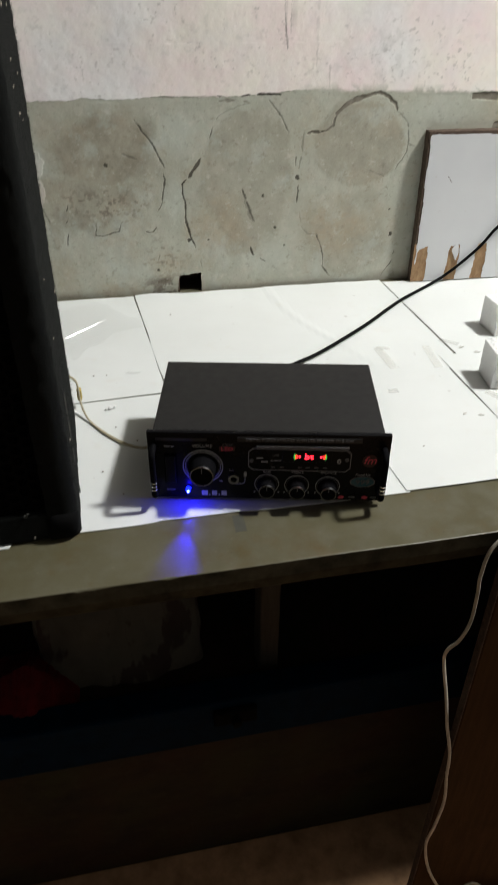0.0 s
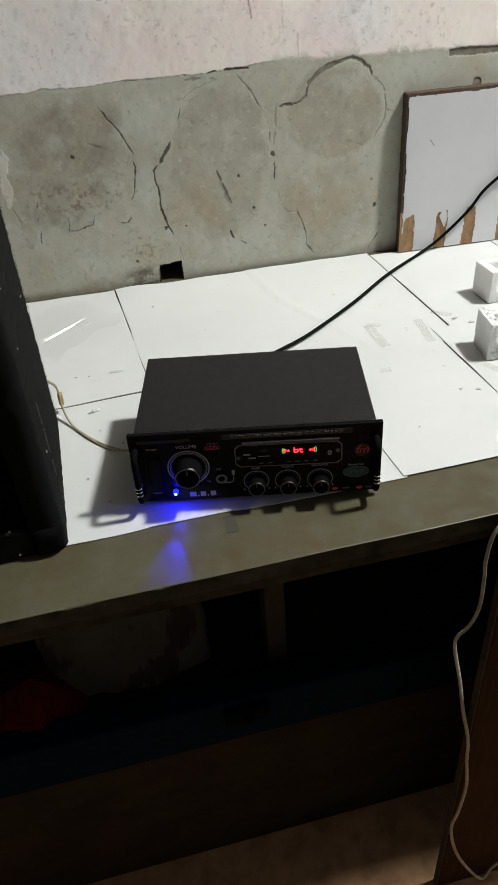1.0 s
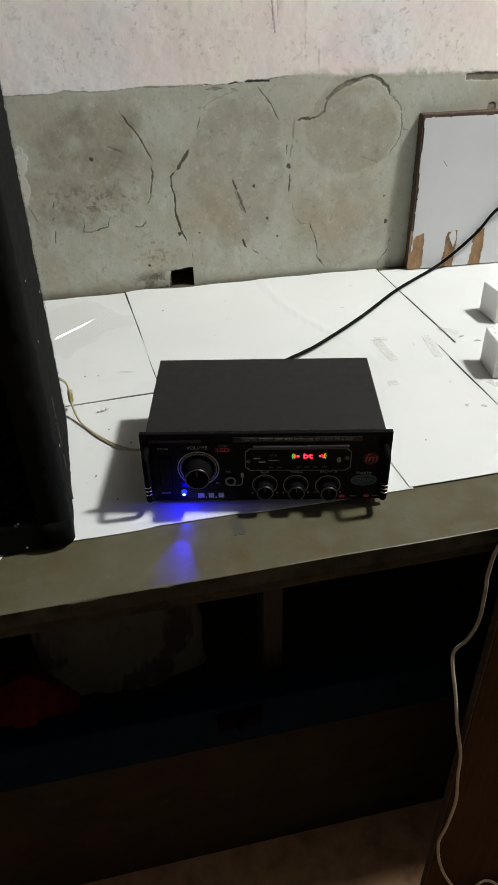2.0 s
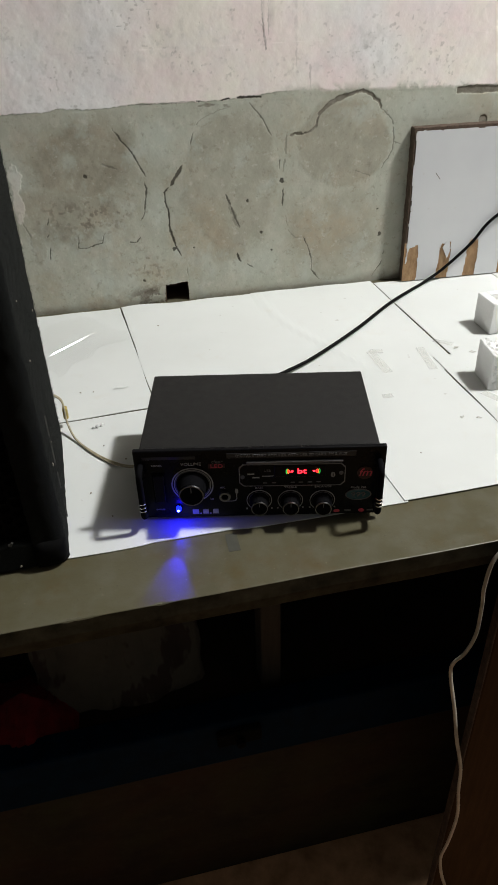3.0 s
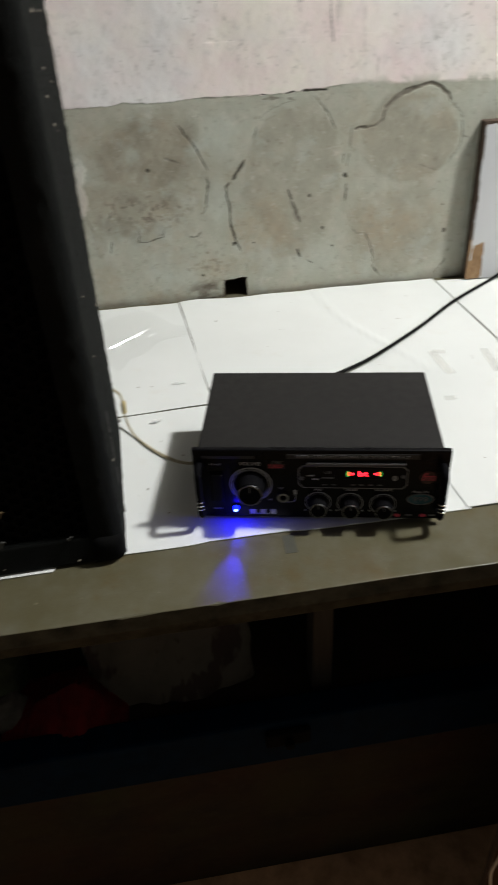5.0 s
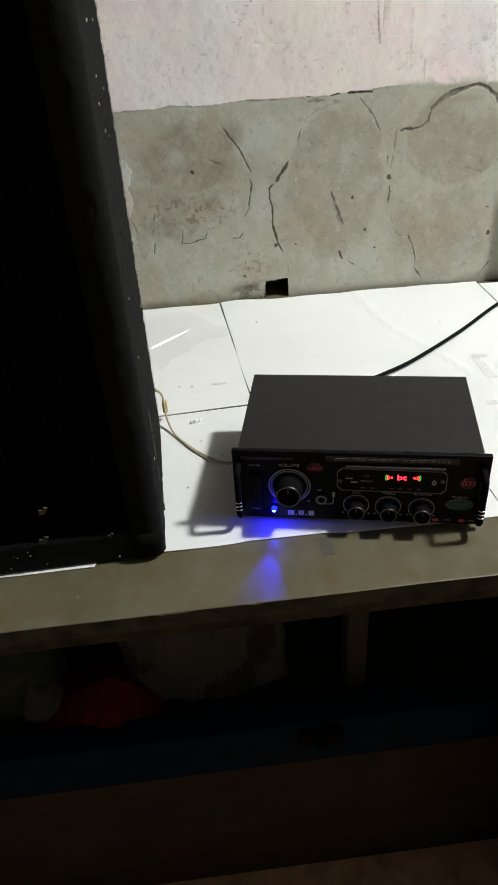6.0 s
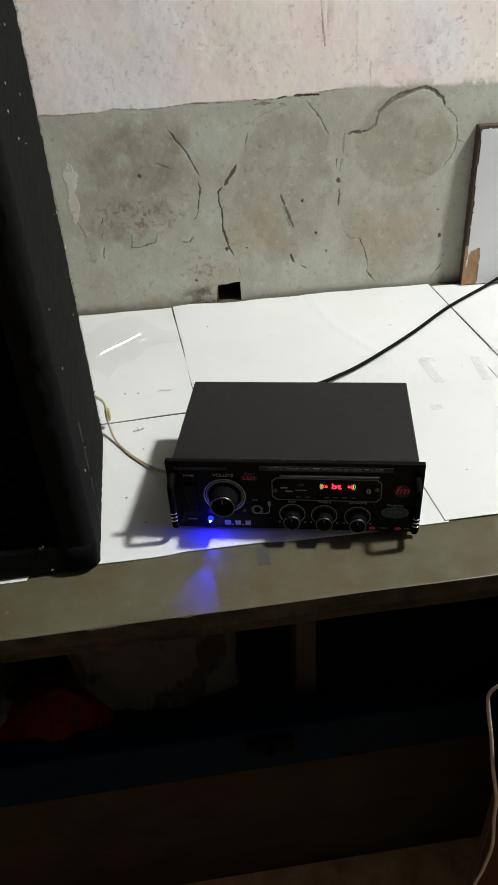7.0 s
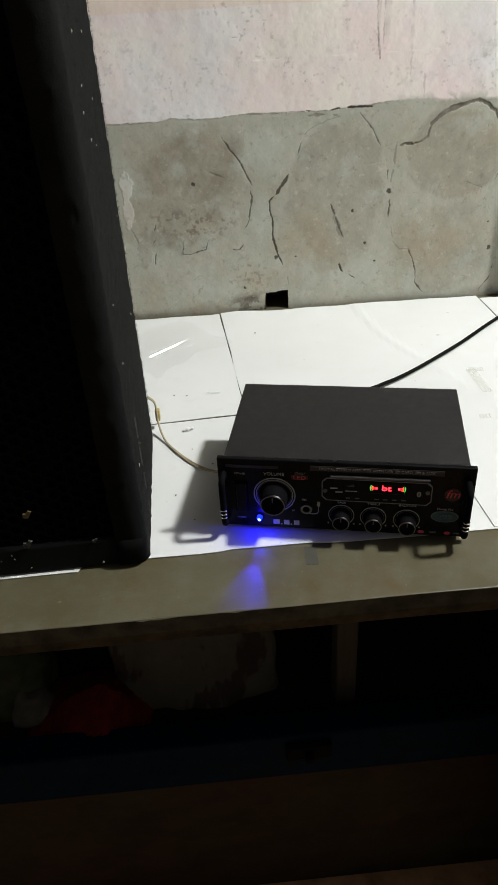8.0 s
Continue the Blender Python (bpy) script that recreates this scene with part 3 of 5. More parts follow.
    me.loops.foreach_set("vertex_index", quads.ravel())
    me.polygons.add(len(quads))
    me.polygons.foreach_set("loop_start", np.arange(0, quads.size, 4))
    me.update(calc_edges=True)
    coats = {"paint": np.maximum(paint, 0.36 * peel), "bare": np.maximum(strip, bare), "crack": np.maximum(crack, np.maximum(pits * 0.5, blob * 0.85)),
             "patch": patch, "dirt": dirt, "lime": lime, "tan": tan, "mould": mould, "band": np.clip((Z - 1.1955 + rag_z) / 0.002, 0, 1)}
    for name, arr in coats.items():
        me.attributes.new(name, "FLOAT", "POINT").data.foreach_set("value", np.clip(arr, 0, 1).ravel().astype(np.float32))
    me.shade_smooth()
    me.materials.append(M_WALL)
    return tagged(part("wall_back", me, None), "cracked wall, bare grey-green plaster below, peeling pinkish paint above", "wall", kind="structure")


back = wall_back()


def wall_rest(name, x0, z0, x1, z1, label):
    """The wall beyond the worn stretch, in the same coats."""
    n = 24
    bm = bmesh.new()
    lay = {k: bm.verts.layers.float.new(k) for k in ("paint", "crack", "patch", "dirt", "bare", "lime", "tan", "mould", "band")}
    grid = [[bm.verts.new((x0 + (x1 - x0) * i / n, WALL_Y, z0 + (z1 - z0) * j / n)) for j in range(n + 1)] for i in range(n + 1)]
    for i in range(n):
        for j in range(n):
            bm.faces.new((grid[i][j], grid[i + 1][j], grid[i + 1][j + 1], grid[i][j + 1]))
    for col in grid:
        for v in col:
            v[lay["paint"]] = 1.0 if v.co.z > 1.06 else 0.0
            v[lay["patch"]] = 0.5
            v[lay["band"]] = 1.0 if v.co.z > 1.2 else 0.0
    bmesh.ops.solidify(bm, geom=bm.faces[:], thickness=0.1)
    return part(name, bm, M_WALL, back, label)


wall_rest("wall_piece", -1.8, 0.0, WALL_X0, 3.1, "")
wall_rest("wall_piece", WALL_X1, 0.0, 2.4, 3.1, "")
wall_rest("wall_piece", WALL_X0, WALL_Z1, WALL_X1, 3.1, "painted upper wall")
wall_rest("wall_piece", WALL_X0, 0.0, WALL_X1, WALL_Z0, "bare wall below the shelf")
hole = bmesh.new()
box(0.080, WALL_Y + 0.075, 0.72, 0.130, WALL_Y + 0.08, 0.80, bm=hole)
box(0.075, WALL_Y + 0.002, 0.72, 0.0845, WALL_Y + 0.08, 0.80, bm=hole)
box(0.1245, WALL_Y + 0.002, 0.72, 0.134, WALL_Y + 0.08, 0.80, bm=hole)
box(0.080, WALL_Y + 0.002, 0.783, 0.130, WALL_Y + 0.08, 0.80, bm=hole)
box(0.080, WALL_Y + 0.002, 0.70, 0.130, WALL_Y + 0.08, 0.744, bm=hole)
part("wall_hole", hole, plain("dark_brick_dirt", (0.14, 0.095, 0.065), 0.95, 0, 0.3, 60, 0.5), back, "broken square hole at the wall's foot")


# ---- the shelf ----
def slab():
    """A cast shelf with a chipped front edge; built level, then turned with the slab."""
    bm = bmesh.new()
    n, x0, x1 = 420, -1.2, 1.6
    rings = []
    for i in range(n + 1):
        x = x0 + (x1 - x0) * i / n
        c = 0.0008 + 0.0004 * noise.noise((x * 60, 0, 0))
        for cx, r in ((0.006, 0.008), (-0.066, 0.016), (-0.08, 0.006)):
            c += 0.0016 * max(0, 1 - abs(x - cx) / r)
        c = max(c, 0.0005)
        w = 0.0012 * noise.noise((x * 9, 2, 0))
        y = -0.116 + w
        pts = [(0.62, TOP), (-0.03, TOP), (y + c, TOP), (y + 0.35 * c, TOP - 0.3 * c), (y, TOP - c), (y - 0.001, TOP - 0.018), (y + 0.001, TOP - 0.031), (y + 0.003, TOP - 0.034), (0.62, TOP - 0.034)]
        rings.append([bm.verts.new((x, py, pz)) for py, pz in pts])
    for a, b in zip(rings, rings[1:]):
        for k in range(len(a)):
            j = (k + 1) % len(a)
            # front and underside take the cement with painted-in shade
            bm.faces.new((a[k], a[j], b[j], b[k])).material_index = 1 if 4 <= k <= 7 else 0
    bm.faces.new(rings[0])
    bm.faces.new(rings[-1])
    ob = part("shelf_slab", bm, M_CONC, at=pose(0, 0, 0, 0, 0, S_TURN))
    ob.data.materials.append(M_CONC_SHADE)
    return tagged(ob, "grey polished cement shelf with a chipped front edge", "shelf", kind="structure")


slab()


def turned(x, y):
    """From the slab's own axes to the room's."""
    a = radians(S_TURN)
    return x * math.cos(a) - y * math.sin(a), x * math.sin(a) + y * math.cos(a)


def card_sheet(corners, lift=0.0, curl=0.0008, seed=0, dip=None, cells=26, crease=0.0, label="white card sheet lying flat on the shelf"):
    """A sheet of card between four corners (near left, near right, far right, far left)."""
    n, thick = cells, 0.0009
    a, b, c, d = [Vector((*p, 0)) for p in corners]
    bm = bmesh.new()
    top, low = [], []
    for i in range(n + 1):
        u = i / n
        rt, rl = [], []
        for j in range(n + 1):
            v = j / n
            p = (a * (1 - u) + b * u) * (1 - v) + (d * (1 - u) + c * u) * v
            wob = 0.0012 * noise.noise((p.x * 14 + seed, p.y * 14, 1)) * (1 if min(u, v, 1 - u, 1 - v) < 0.01 else 0)
            rim = max(abs(2 * u - 1), abs(2 * v - 1)) ** 10
            z = TOP + 0.0004 + lift + curl * rim * (0.5 + noise.noise((p.x * 9, p.y * 9, seed + 3))) + 0.0006 * max(0, noise.noise((p.x * 6, p.y * 6, seed)))
            z = max(z, TOP + 0.0003 + lift)
            if seed in (4, 5):
                z += 0.0045 * max(0, noise.noise((p.x * 13, seed, 4)) + 0.15) * v ** 10
            z += crease * math.exp(-((p.x - 0.330 + 0.33 * (p.y - 0.25) + 0.01 * math.sin(p.y * 18)) / 0.007) ** 2)
            y = p.y + wob
            if dip and j == 0:
                y += dip(p.x)
            rt.append(bm.verts.new((p.x + wob, y, z + thick)))
            rl.append(bm.verts.new((p.x + wob, y, z)))
        top.append(rt)
        low.append(rl)
    for i in range(n):
        for j in range(n):
            bm.faces.new((top[i][j], top[i + 1][j], top[i + 1][j + 1], top[i][j + 1]))
            bm.faces.new((low[i][j], low[i][j + 1], low[i + 1][j + 1], low[i + 1][j]))
    for i in range(n):
        bm.faces.new((top[i][0], low[i][0], low[i + 1][0], top[i + 1][0]))
        bm.faces.new((top[i][n], top[i + 1][n], low[i + 1][n], low[i][n]))
        bm.faces.new((top[0][i], top[0][i + 1], low[0][i + 1], low[0][i]))
        bm.faces.new((top[n][i], low[n][i], low[n][i + 1], top[n][i + 1]))
    return tagged(part("card_sheet", bm, M_PAPER, smooth=False), label, "card sheet", "card sheets covering the shelf")


def front_dip(x):
    """The nearest sheet's worn front edge."""
    return 0.012 * math.exp(-((x - 0.05) / 0.035) ** 2) - 0.0118 * (x < -0.145) + 0.008 * (-0.145 <= x < -0.09)


card_sheet(((-0.42, -0.044), (0.2835, -0.030), (0.2835, 0.2446), (-0.42, 0.1912)), 0.0, 0.0002, 1, front_dip, 90, 0.0, "white card sheet with a stained front edge, under the amplifier")
card_sheet(((0.2795, -0.0285), (0.4545, -0.0220), (0.4368, 0.2370), (0.2550, 0.2490)), 0.0011, 0.0003, 2, None, 26, 0.0, "white card sheet with tape stains and a lifted edge")
card_sheet(((0.4562, -0.0220), (0.95, -0.006), (0.95, 0.2900), (0.4380, 0.2690)), 0.0010, 0.0003, 3)
card_sheet(((-0.42, 0.1922), (0.0344, 0.2290), (0.0042, 0.5545), (-0.42, 0.553)), 0.0, 0.0006, 4, None, 26, 0.0, "white card sheet with faint stains, by the wall")
card_sheet(((0.0361, 0.2290), (0.4660, 0.2330), (0.4440, 0.5600), (0.0056, 0.5560)), 0.0, 0.0006, 5, None, 60, 0.0011, "white card sheet with a soft crease, by the wall")
card_sheet(((0.4674, 0.2680), (0.680, 0.2700), (0.662, 0.5450), (0.4458, 0.5500)), 0.0, 0.0003, 7)
card_sheet(((0.6820, 0.2660), (0.98, 0.2700), (0.98, 0.5450), (0.6642, 0.5450)), 0.0, 0.0006, 8)


# ---- amplifier ----
def amplifier():
    amp = thing("stereo_amplifier", pose(0, 0, TOP, 0, 0, -11.04), "small black stereo amplifier, powered on, on white card", "amplifier")
    w, lo, hi = 0.2500, 0.008, 0.0930
    cover = bmesh.new()
    box(0.0035, 0.0062, 0.010, w - 0.0035, 0.168, 0.0830, 0.0012, 2, cover)
    part("cover", cover, M_STEEL, amp, "matt black folded steel cover")
    rear = box(0.006, 0.1682, 0.013, w - 0.006, 0.1692, 0.080, 0.0003, 1)
    part("rear_panel", rear, M_STEEL, amp)
    for fx in (0.03, 0.22):
        for fy in (0.020, 0.145):
            part("foot", lathe([(0, 0.0014), (0.008, 0.0014), (0.009, 0.004), (0.0085, 0.0102), (0, 0.0102)], 20, None, pose(fx, fy, 0)), M_RUBBER, amp)
    panel = part("front_panel", box(0, 0.0002, lo, w, 0.006, hi, 0.0011, 2), M_FACE, amp, "glossy black printed front panel")

    def ring(name, x, z, r0, r1, mat, parent, y=-0.0001, h=0.0007):
        return part(name, lathe([(r0, 0), (r0, h), (r1, h), (r1, 0), (r0, 0)], 48, None, pose(x, y, z, 90, 0, 0)), mat, parent)

    def disc(name, x, z, r, mat, parent, y=-0.0002, h=0.0006, sx=1.0):
        return part(name, lathe([(0, h), (r, h), (r, 0), (0, 0)], 40, None, pose(x, y, z, 90, 0, 0) @ Matrix.Diagonal((sx, 1, 1, 1))), mat, parent)

    def knob(name, x, z, r, tall, ring_r, label):
        # a skirt, a waist and a dished cap with a bright rim
        k = part(name, lathe([(0, tall), (r * 0.80, tall), (r * 0.80, tall - 0.0006), (r * 0.93, tall - 0.0018), (r * 0.98, tall * 0.5), (r * 1.02, 0.003), (r * 1.10, 0.002), (r * 1.10, 0.0003), (0, 0.0003)], 48, None, pose(x, 0, z, 90, 0, 0)), M_KNOB, amp, label, smooth=False)
        part("cap_rim", lathe([(r * 0.80, tall - 0.0008), (r * 0.80, tall + 0.0003), (r * 0.875, tall + 0.0003), (r * 0.90, tall - 0.0012), (r * 0.80, tall - 0.0008)], 48, None, pose(x, 0, z, 90, 0, 0)), M_RIM, k, "thin bright metal rim")
        part("pointer", box(x - 0.0005, -tall - 0.0002, z + r * 0.25, x + 0.0005, -tall + 0.0003, z + r * 0.7), M_DIMP, k)
        ring("dial_ring", x, z, ring_r * 0.945, ring_r, M_GREYP, amp)
        ring("dial_ring", x, z, ring_r * 0.80, ring_r * 0.82, M_DIMP, amp)
        return k

    knob("volume_knob", 0.0567, 0.0510, 0.0140, 0.0182, 0.0212, "large black volume knob")
    ring("dial_ring", 0.0567, 0.051, 0.0181, 0.0188, M_GREYP, amp)
    for x in (0.1238, 0.1556, 0.1884):
        knob("tone_knob", x, 0.0292 - (x - 0.1238) * 0.03, 0.0094, 0.0146, 0.0130, "small black tone knob")
    for words, x in (("BASS", 0.1238), ("TREBLE", 0.1556), ("BALANCE", 0.1884)):
        text("lettering", words, 0.0034, M_GREYP, amp, x, 0.0455, wide=1.15)
    # scale dots beside each knob
    for x in (0.1238, 0.1556, 0.1884):
        for s in (-1, 1):
            disc("scale_mark", x + s * 0.0128, 0.0185, 0.0009, M_GREYP, amp)
    text("lettering", "VOLUME", 0.0054, M_GREYP, amp, 0.0567, 0.0770, wide=0.98)
    text("lettering", "HI", 0.0035, M_GREYP, amp, 0.0755, 0.0322)
    text("lettering", "MIC", 0.0030, M_GREYP, amp, 0.0868, 0.0468)
    text("lettering", "POWER", 0.0028, M_GREYP, amp, 0.0225, 0.0760, wide=1.1)
    text("lettering", "clear", 0.0058, M_DIMP, amp, 0.0825, 0.0795, italic=0.2)
    part("badge", box(0.0738, -0.0005, 0.0712, 0.0905, 0.0003, 0.0768, 0.0002, 1), M_DARKRED, amp, "dark red badge")
    text("lettering", "LED", 0.0062, M_REDP, amp, 0.0822, 0.0740, y=-0.0009, wide=1.2)
    part("title_strip", box(0.0925, -0.0004, 0.0828, 0.2200, 0.0003, 0.0888, 0.0002, 1), M_STRIP, amp, "dark grey strip with fine print")
    text("lettering", "DIGITAL STEREO AMPLIFIER WITH USB, SD CARD, FM & AUX", 0.0042, M_LINE, amp, 0.1562, 0.0858, wide=0.97)
    part("accent_strip", box(0.0088, -0.0004, 0.0828, 0.0615, 0.0003, 0.0862, 0.0002, 1), M_STRIP, amp)
    # maker's mark drawn as plain blocks
    for x, wd in ((0.0577, 0.0066), (0.0682, 0.0056), (0.0785, 0.0056)):
        part("emblem_block", box(x - wd / 2, -0.0006, 0.0127, x + wd / 2, 0.0003, 0.0187, 0.0002, 1), M_GREYP, amp)
    for x in (0.0629, 0.0731):
        disc("emblem_dot", x, 0.0134, 0.0008, M_GREYP, amp)
    # rocker switch and its light
    switch = part("rocker_switch", box(0.0165, -0.0014, 0.0285, 0.0300, 0.0003, 0.0665, 0.0008, 2), M_KNOB, amp, "black rocker switch")
    part("rocker", box(0.0182, -0.0034, 0.0308, 0.0283, -0.0008, 0.0642, 0.0008, 2), M_FACE, switch)
    part("label_line", box(0.0170, -0.0005, 0.0188, 0.0260, 0.0003, 0.0203), M_DIMP, amp)
    led = part("power_led", lathe([(0, 0.0062), (0.0014, 0.0058), (0.0024, 0.0045), (0.0028, 0.003), (0.0028, 0.0), (0, 0)], 24, None, pose(0.0405, 0, 0.0215, 90, 0, 0)), M_LED, amp, "lit blue LED", smooth=True)
    part("led_core", lathe([(0, 0.0068), (0.0012, 0.0065), (0.0016, 0.0058), (0, 0.0056)], 18, None, pose(0.0405, 0, 0.0215, 90, 0, 0)), M_CORE, led, "pale glowing centre")
    ring("led_collar", 0.0405, 0.0215, 0.0030, 0.0040, M_KNOB, led)
    # microphone socket with its clip mark
    jack = ring("mic_socket", 0.0888, 0.0361, 0.0036, 0.0058, M_RIM, amp, h=0.0032)
    disc("socket_hole", 0.0888, 0.0361, 0.0036, M_CONE, jack, h=0.001)
    mark = bmesh.new()
    tube([Vector((x, -0.0003, z)) for x, z in ((0.0900, 0.0290), (0.0960, 0.0288), (0.0995, 0.0296), (0.1008, 0.0320), (0.1008, 0.0400))], 0.0005, 6, mark)
    part("clip_mark", mark, M_GREYP, amp)
    part("clip_mark", box(0.0994, -0.0006, 0.0385, 0.1024, 0.0003, 0.0445, 0.0004, 1), M_GREYP, amp)
    # player module
    c = 0.0045
    pts = [(0.1040 + c, 0.0480), (0.2105 - c, 0.0470), (0.2105, 0.0470 + c), (0.2105, 0.0745 - c), (0.2105 - c, 0.0745), (0.1040 + c, 0.0755), (0.1040, 0.0755 - c), (0.1040, 0.0480 + c)]
    mid = (0.15725, 0.0613)
    rim = bmesh.new()
    inner = [(mid[0] + (x - mid[0]) * 0.983, mid[1] + (z - mid[1]) * 0.945) for x, z in pts]
    o1, i1 = [rim.verts.new((x, -0.0012, z)) for x, z in pts], [rim.verts.new((x, -0.0012, z)) for x, z in inner]
    o0, i0 = [rim.verts.new((x, 0.0003, z)) for x, z in pts], [rim.verts.new((x, 0.0003, z)) for x, z in inner]
    for k in range(8):
        j = (k + 1) % 8
        for q in ((o1[k], o1[j], i1[j], i1[k]), (o0[k], o0[j], o1[j], o1[k]), (i1[k], i1[j], i0[j], i0[k])):
            rim.faces.new(q)
    module = part("player_module", outline(inner, -0.0007, 0.0003), M_FACE, amp, "glossy player module with red display")
    part("module_rim", rim, M_LINE, module, "thin silver outline")
    part("module_slot", box(0.1120, -0.0022, 0.0762, 0.2075, 0.0003, 0.0790, 0.0006, 1), M_DIMP, module, "grey card slot")
    for x, z in ((0.1075, 0.0600), (0.2062, 0.0628)):
        disc("screw", x, z, 0.0021, M_DIMP, module, y=-0.0007, h=0.0012)
    part("lens", box(0.1395, -0.0012, 0.0590, 0.1905, -0.0004, 0.0722, 0.0003, 1), M_FACE, module)
    display = text("digits", "bt", 0.0090, M_SEG, module, 0.1668, 0.0660, y=-0.0015, wide=1.3)

    def arc(x, z, r, side, mat):
        p = [Vector((x + side * r * math.cos(a), -0.0015, z + r * math.sin(a))) for a in [radians(-34 + 8.5 * k) for k in range(9)]]
        part("signal_arc", tube(p, 0.00040, 6), mat, module)

    for side, cx in ((-1, 0.1572), (1, 0.1790)):
        disc("signal_dot", cx, 0.0660, 0.0011, M_SEG, module, y=-0.0013)
        arc(cx, 0.0660, 0.0028, side, M_SEG)
        arc(cx, 0.0660, 0.0044, side, M_SEGC)
        arc(cx, 0.0660, 0.0060, side, M_SEGG)
    for x in (0.1165, 0.1215):
        part("emblem_bar", box(x - 0.004, -0.0011, 0.0625 - (x - 0.1165) * 0.9, x + 0.003, -0.0004, 0.0640 - (x - 0.1165) * 0.9), M_GREYP, module)
    text("lettering", "USB", 0.0040, M_DIMP, module, 0.1325, 0.0672, y=-0.0011)
    part("usb_slot", box(0.1272, -0.0011, 0.0600, 0.1385, -0.0004, 0.0608), M_GREYP, module)
    for x in (0.130, 0.139, 0.158, 0.166, 0.175, 0.184):
        part("key_mark", box(x - 0.0022, -0.0011, 0.0512, x + 0.0022, -0.0004, 0.0524), M_DIMP, module)
    badge = disc("radio_mark", 0.1981, 0.0605, 0.0030, M_GREYP, module, y=-0.0007, sx=0.72)
    part("mark_slit", box(0.1977, -0.0016, 0.0588, 0.1985, -0.0012, 0.0622), M_FACE, badge)
    disc("fm_disc", 0.2300, 0.0615, 0.0078, M_DARKRED, amp)
    text("lettering", "fm", 0.0132, M_REDP, amp, 0.2300, 0.0622, y=-0.0012, italic=0.25)
    text("lettering", "Model No", 0.0038, M_GREYP, amp, 0.2245, 0.0435, wide=1.0)
    oval = disc("model_badge", 0.2248, 0.0343, 0.0066, M_TEAL, amp, sx=1.95)
    part("badge_rim", lathe([(0.0064, 0), (0.0064, 0.0010), (0.0070, 0.0010), (0.0070, 0), (0.0064, 0)], 44, None, pose(0.2248, -0.0002, 0.0343, 90, 0, 0) @ Matrix.Diagonal((1.9, 1, 1, 1))), M_DIMP, oval)
    text("lettering", "999", 0.0078, M_DIMP, amp, 0.2248, 0.0343, y=-0.0012, wide=1.3)
    for x, mat in ((0.2035, M_REDP), (0.2290, M_REDP)):
        disc("format_mark", x, 0.0130, 0.0019, mat, amp, sx=1.7)
    for x in (0.2150, 0.2380):
        part("label_line", box(x - 0.0032, -0.0005, 0.0123, x + 0.0032, 0.0003, 0.0138), M_DIMP, amp)
    # carrying handles with three bright rings
    for hx in (0.0065, 0.2435):
        way = [Vector(p) for p in ((hx, 0.001, 0.0760), (hx, -0.008, 0.0758), (hx, -0.0130, 0.0738), (hx, -0.0150, 0.0690), (hx, -0.0152, 0.0500), (hx, -0.0152, 0.0300), (hx, -0.0148, 0.0245), (hx, -0.0120, 0.0205), (hx, -0.0080, 0.0195), (hx, 0.001, 0.0195))]
        grip = part("handle", tube(spline(way, 5), 0.0032, 14, up=(1, 0, 0)), M_KNOB, amp, "black bowed handle with silver rings", smooth=True)
        for z in (0.0315, 0.0360, 0.0405):
            part("handle_ring", lathe([(0.0031, -0.0007), (0.0036, -0.0005), (0.0036, 0.0005), (0.0031, 0.0007)], 24, None, pose(hx, -0.0152, z)), M_CHROME, grip)
    return amp


amplifier()


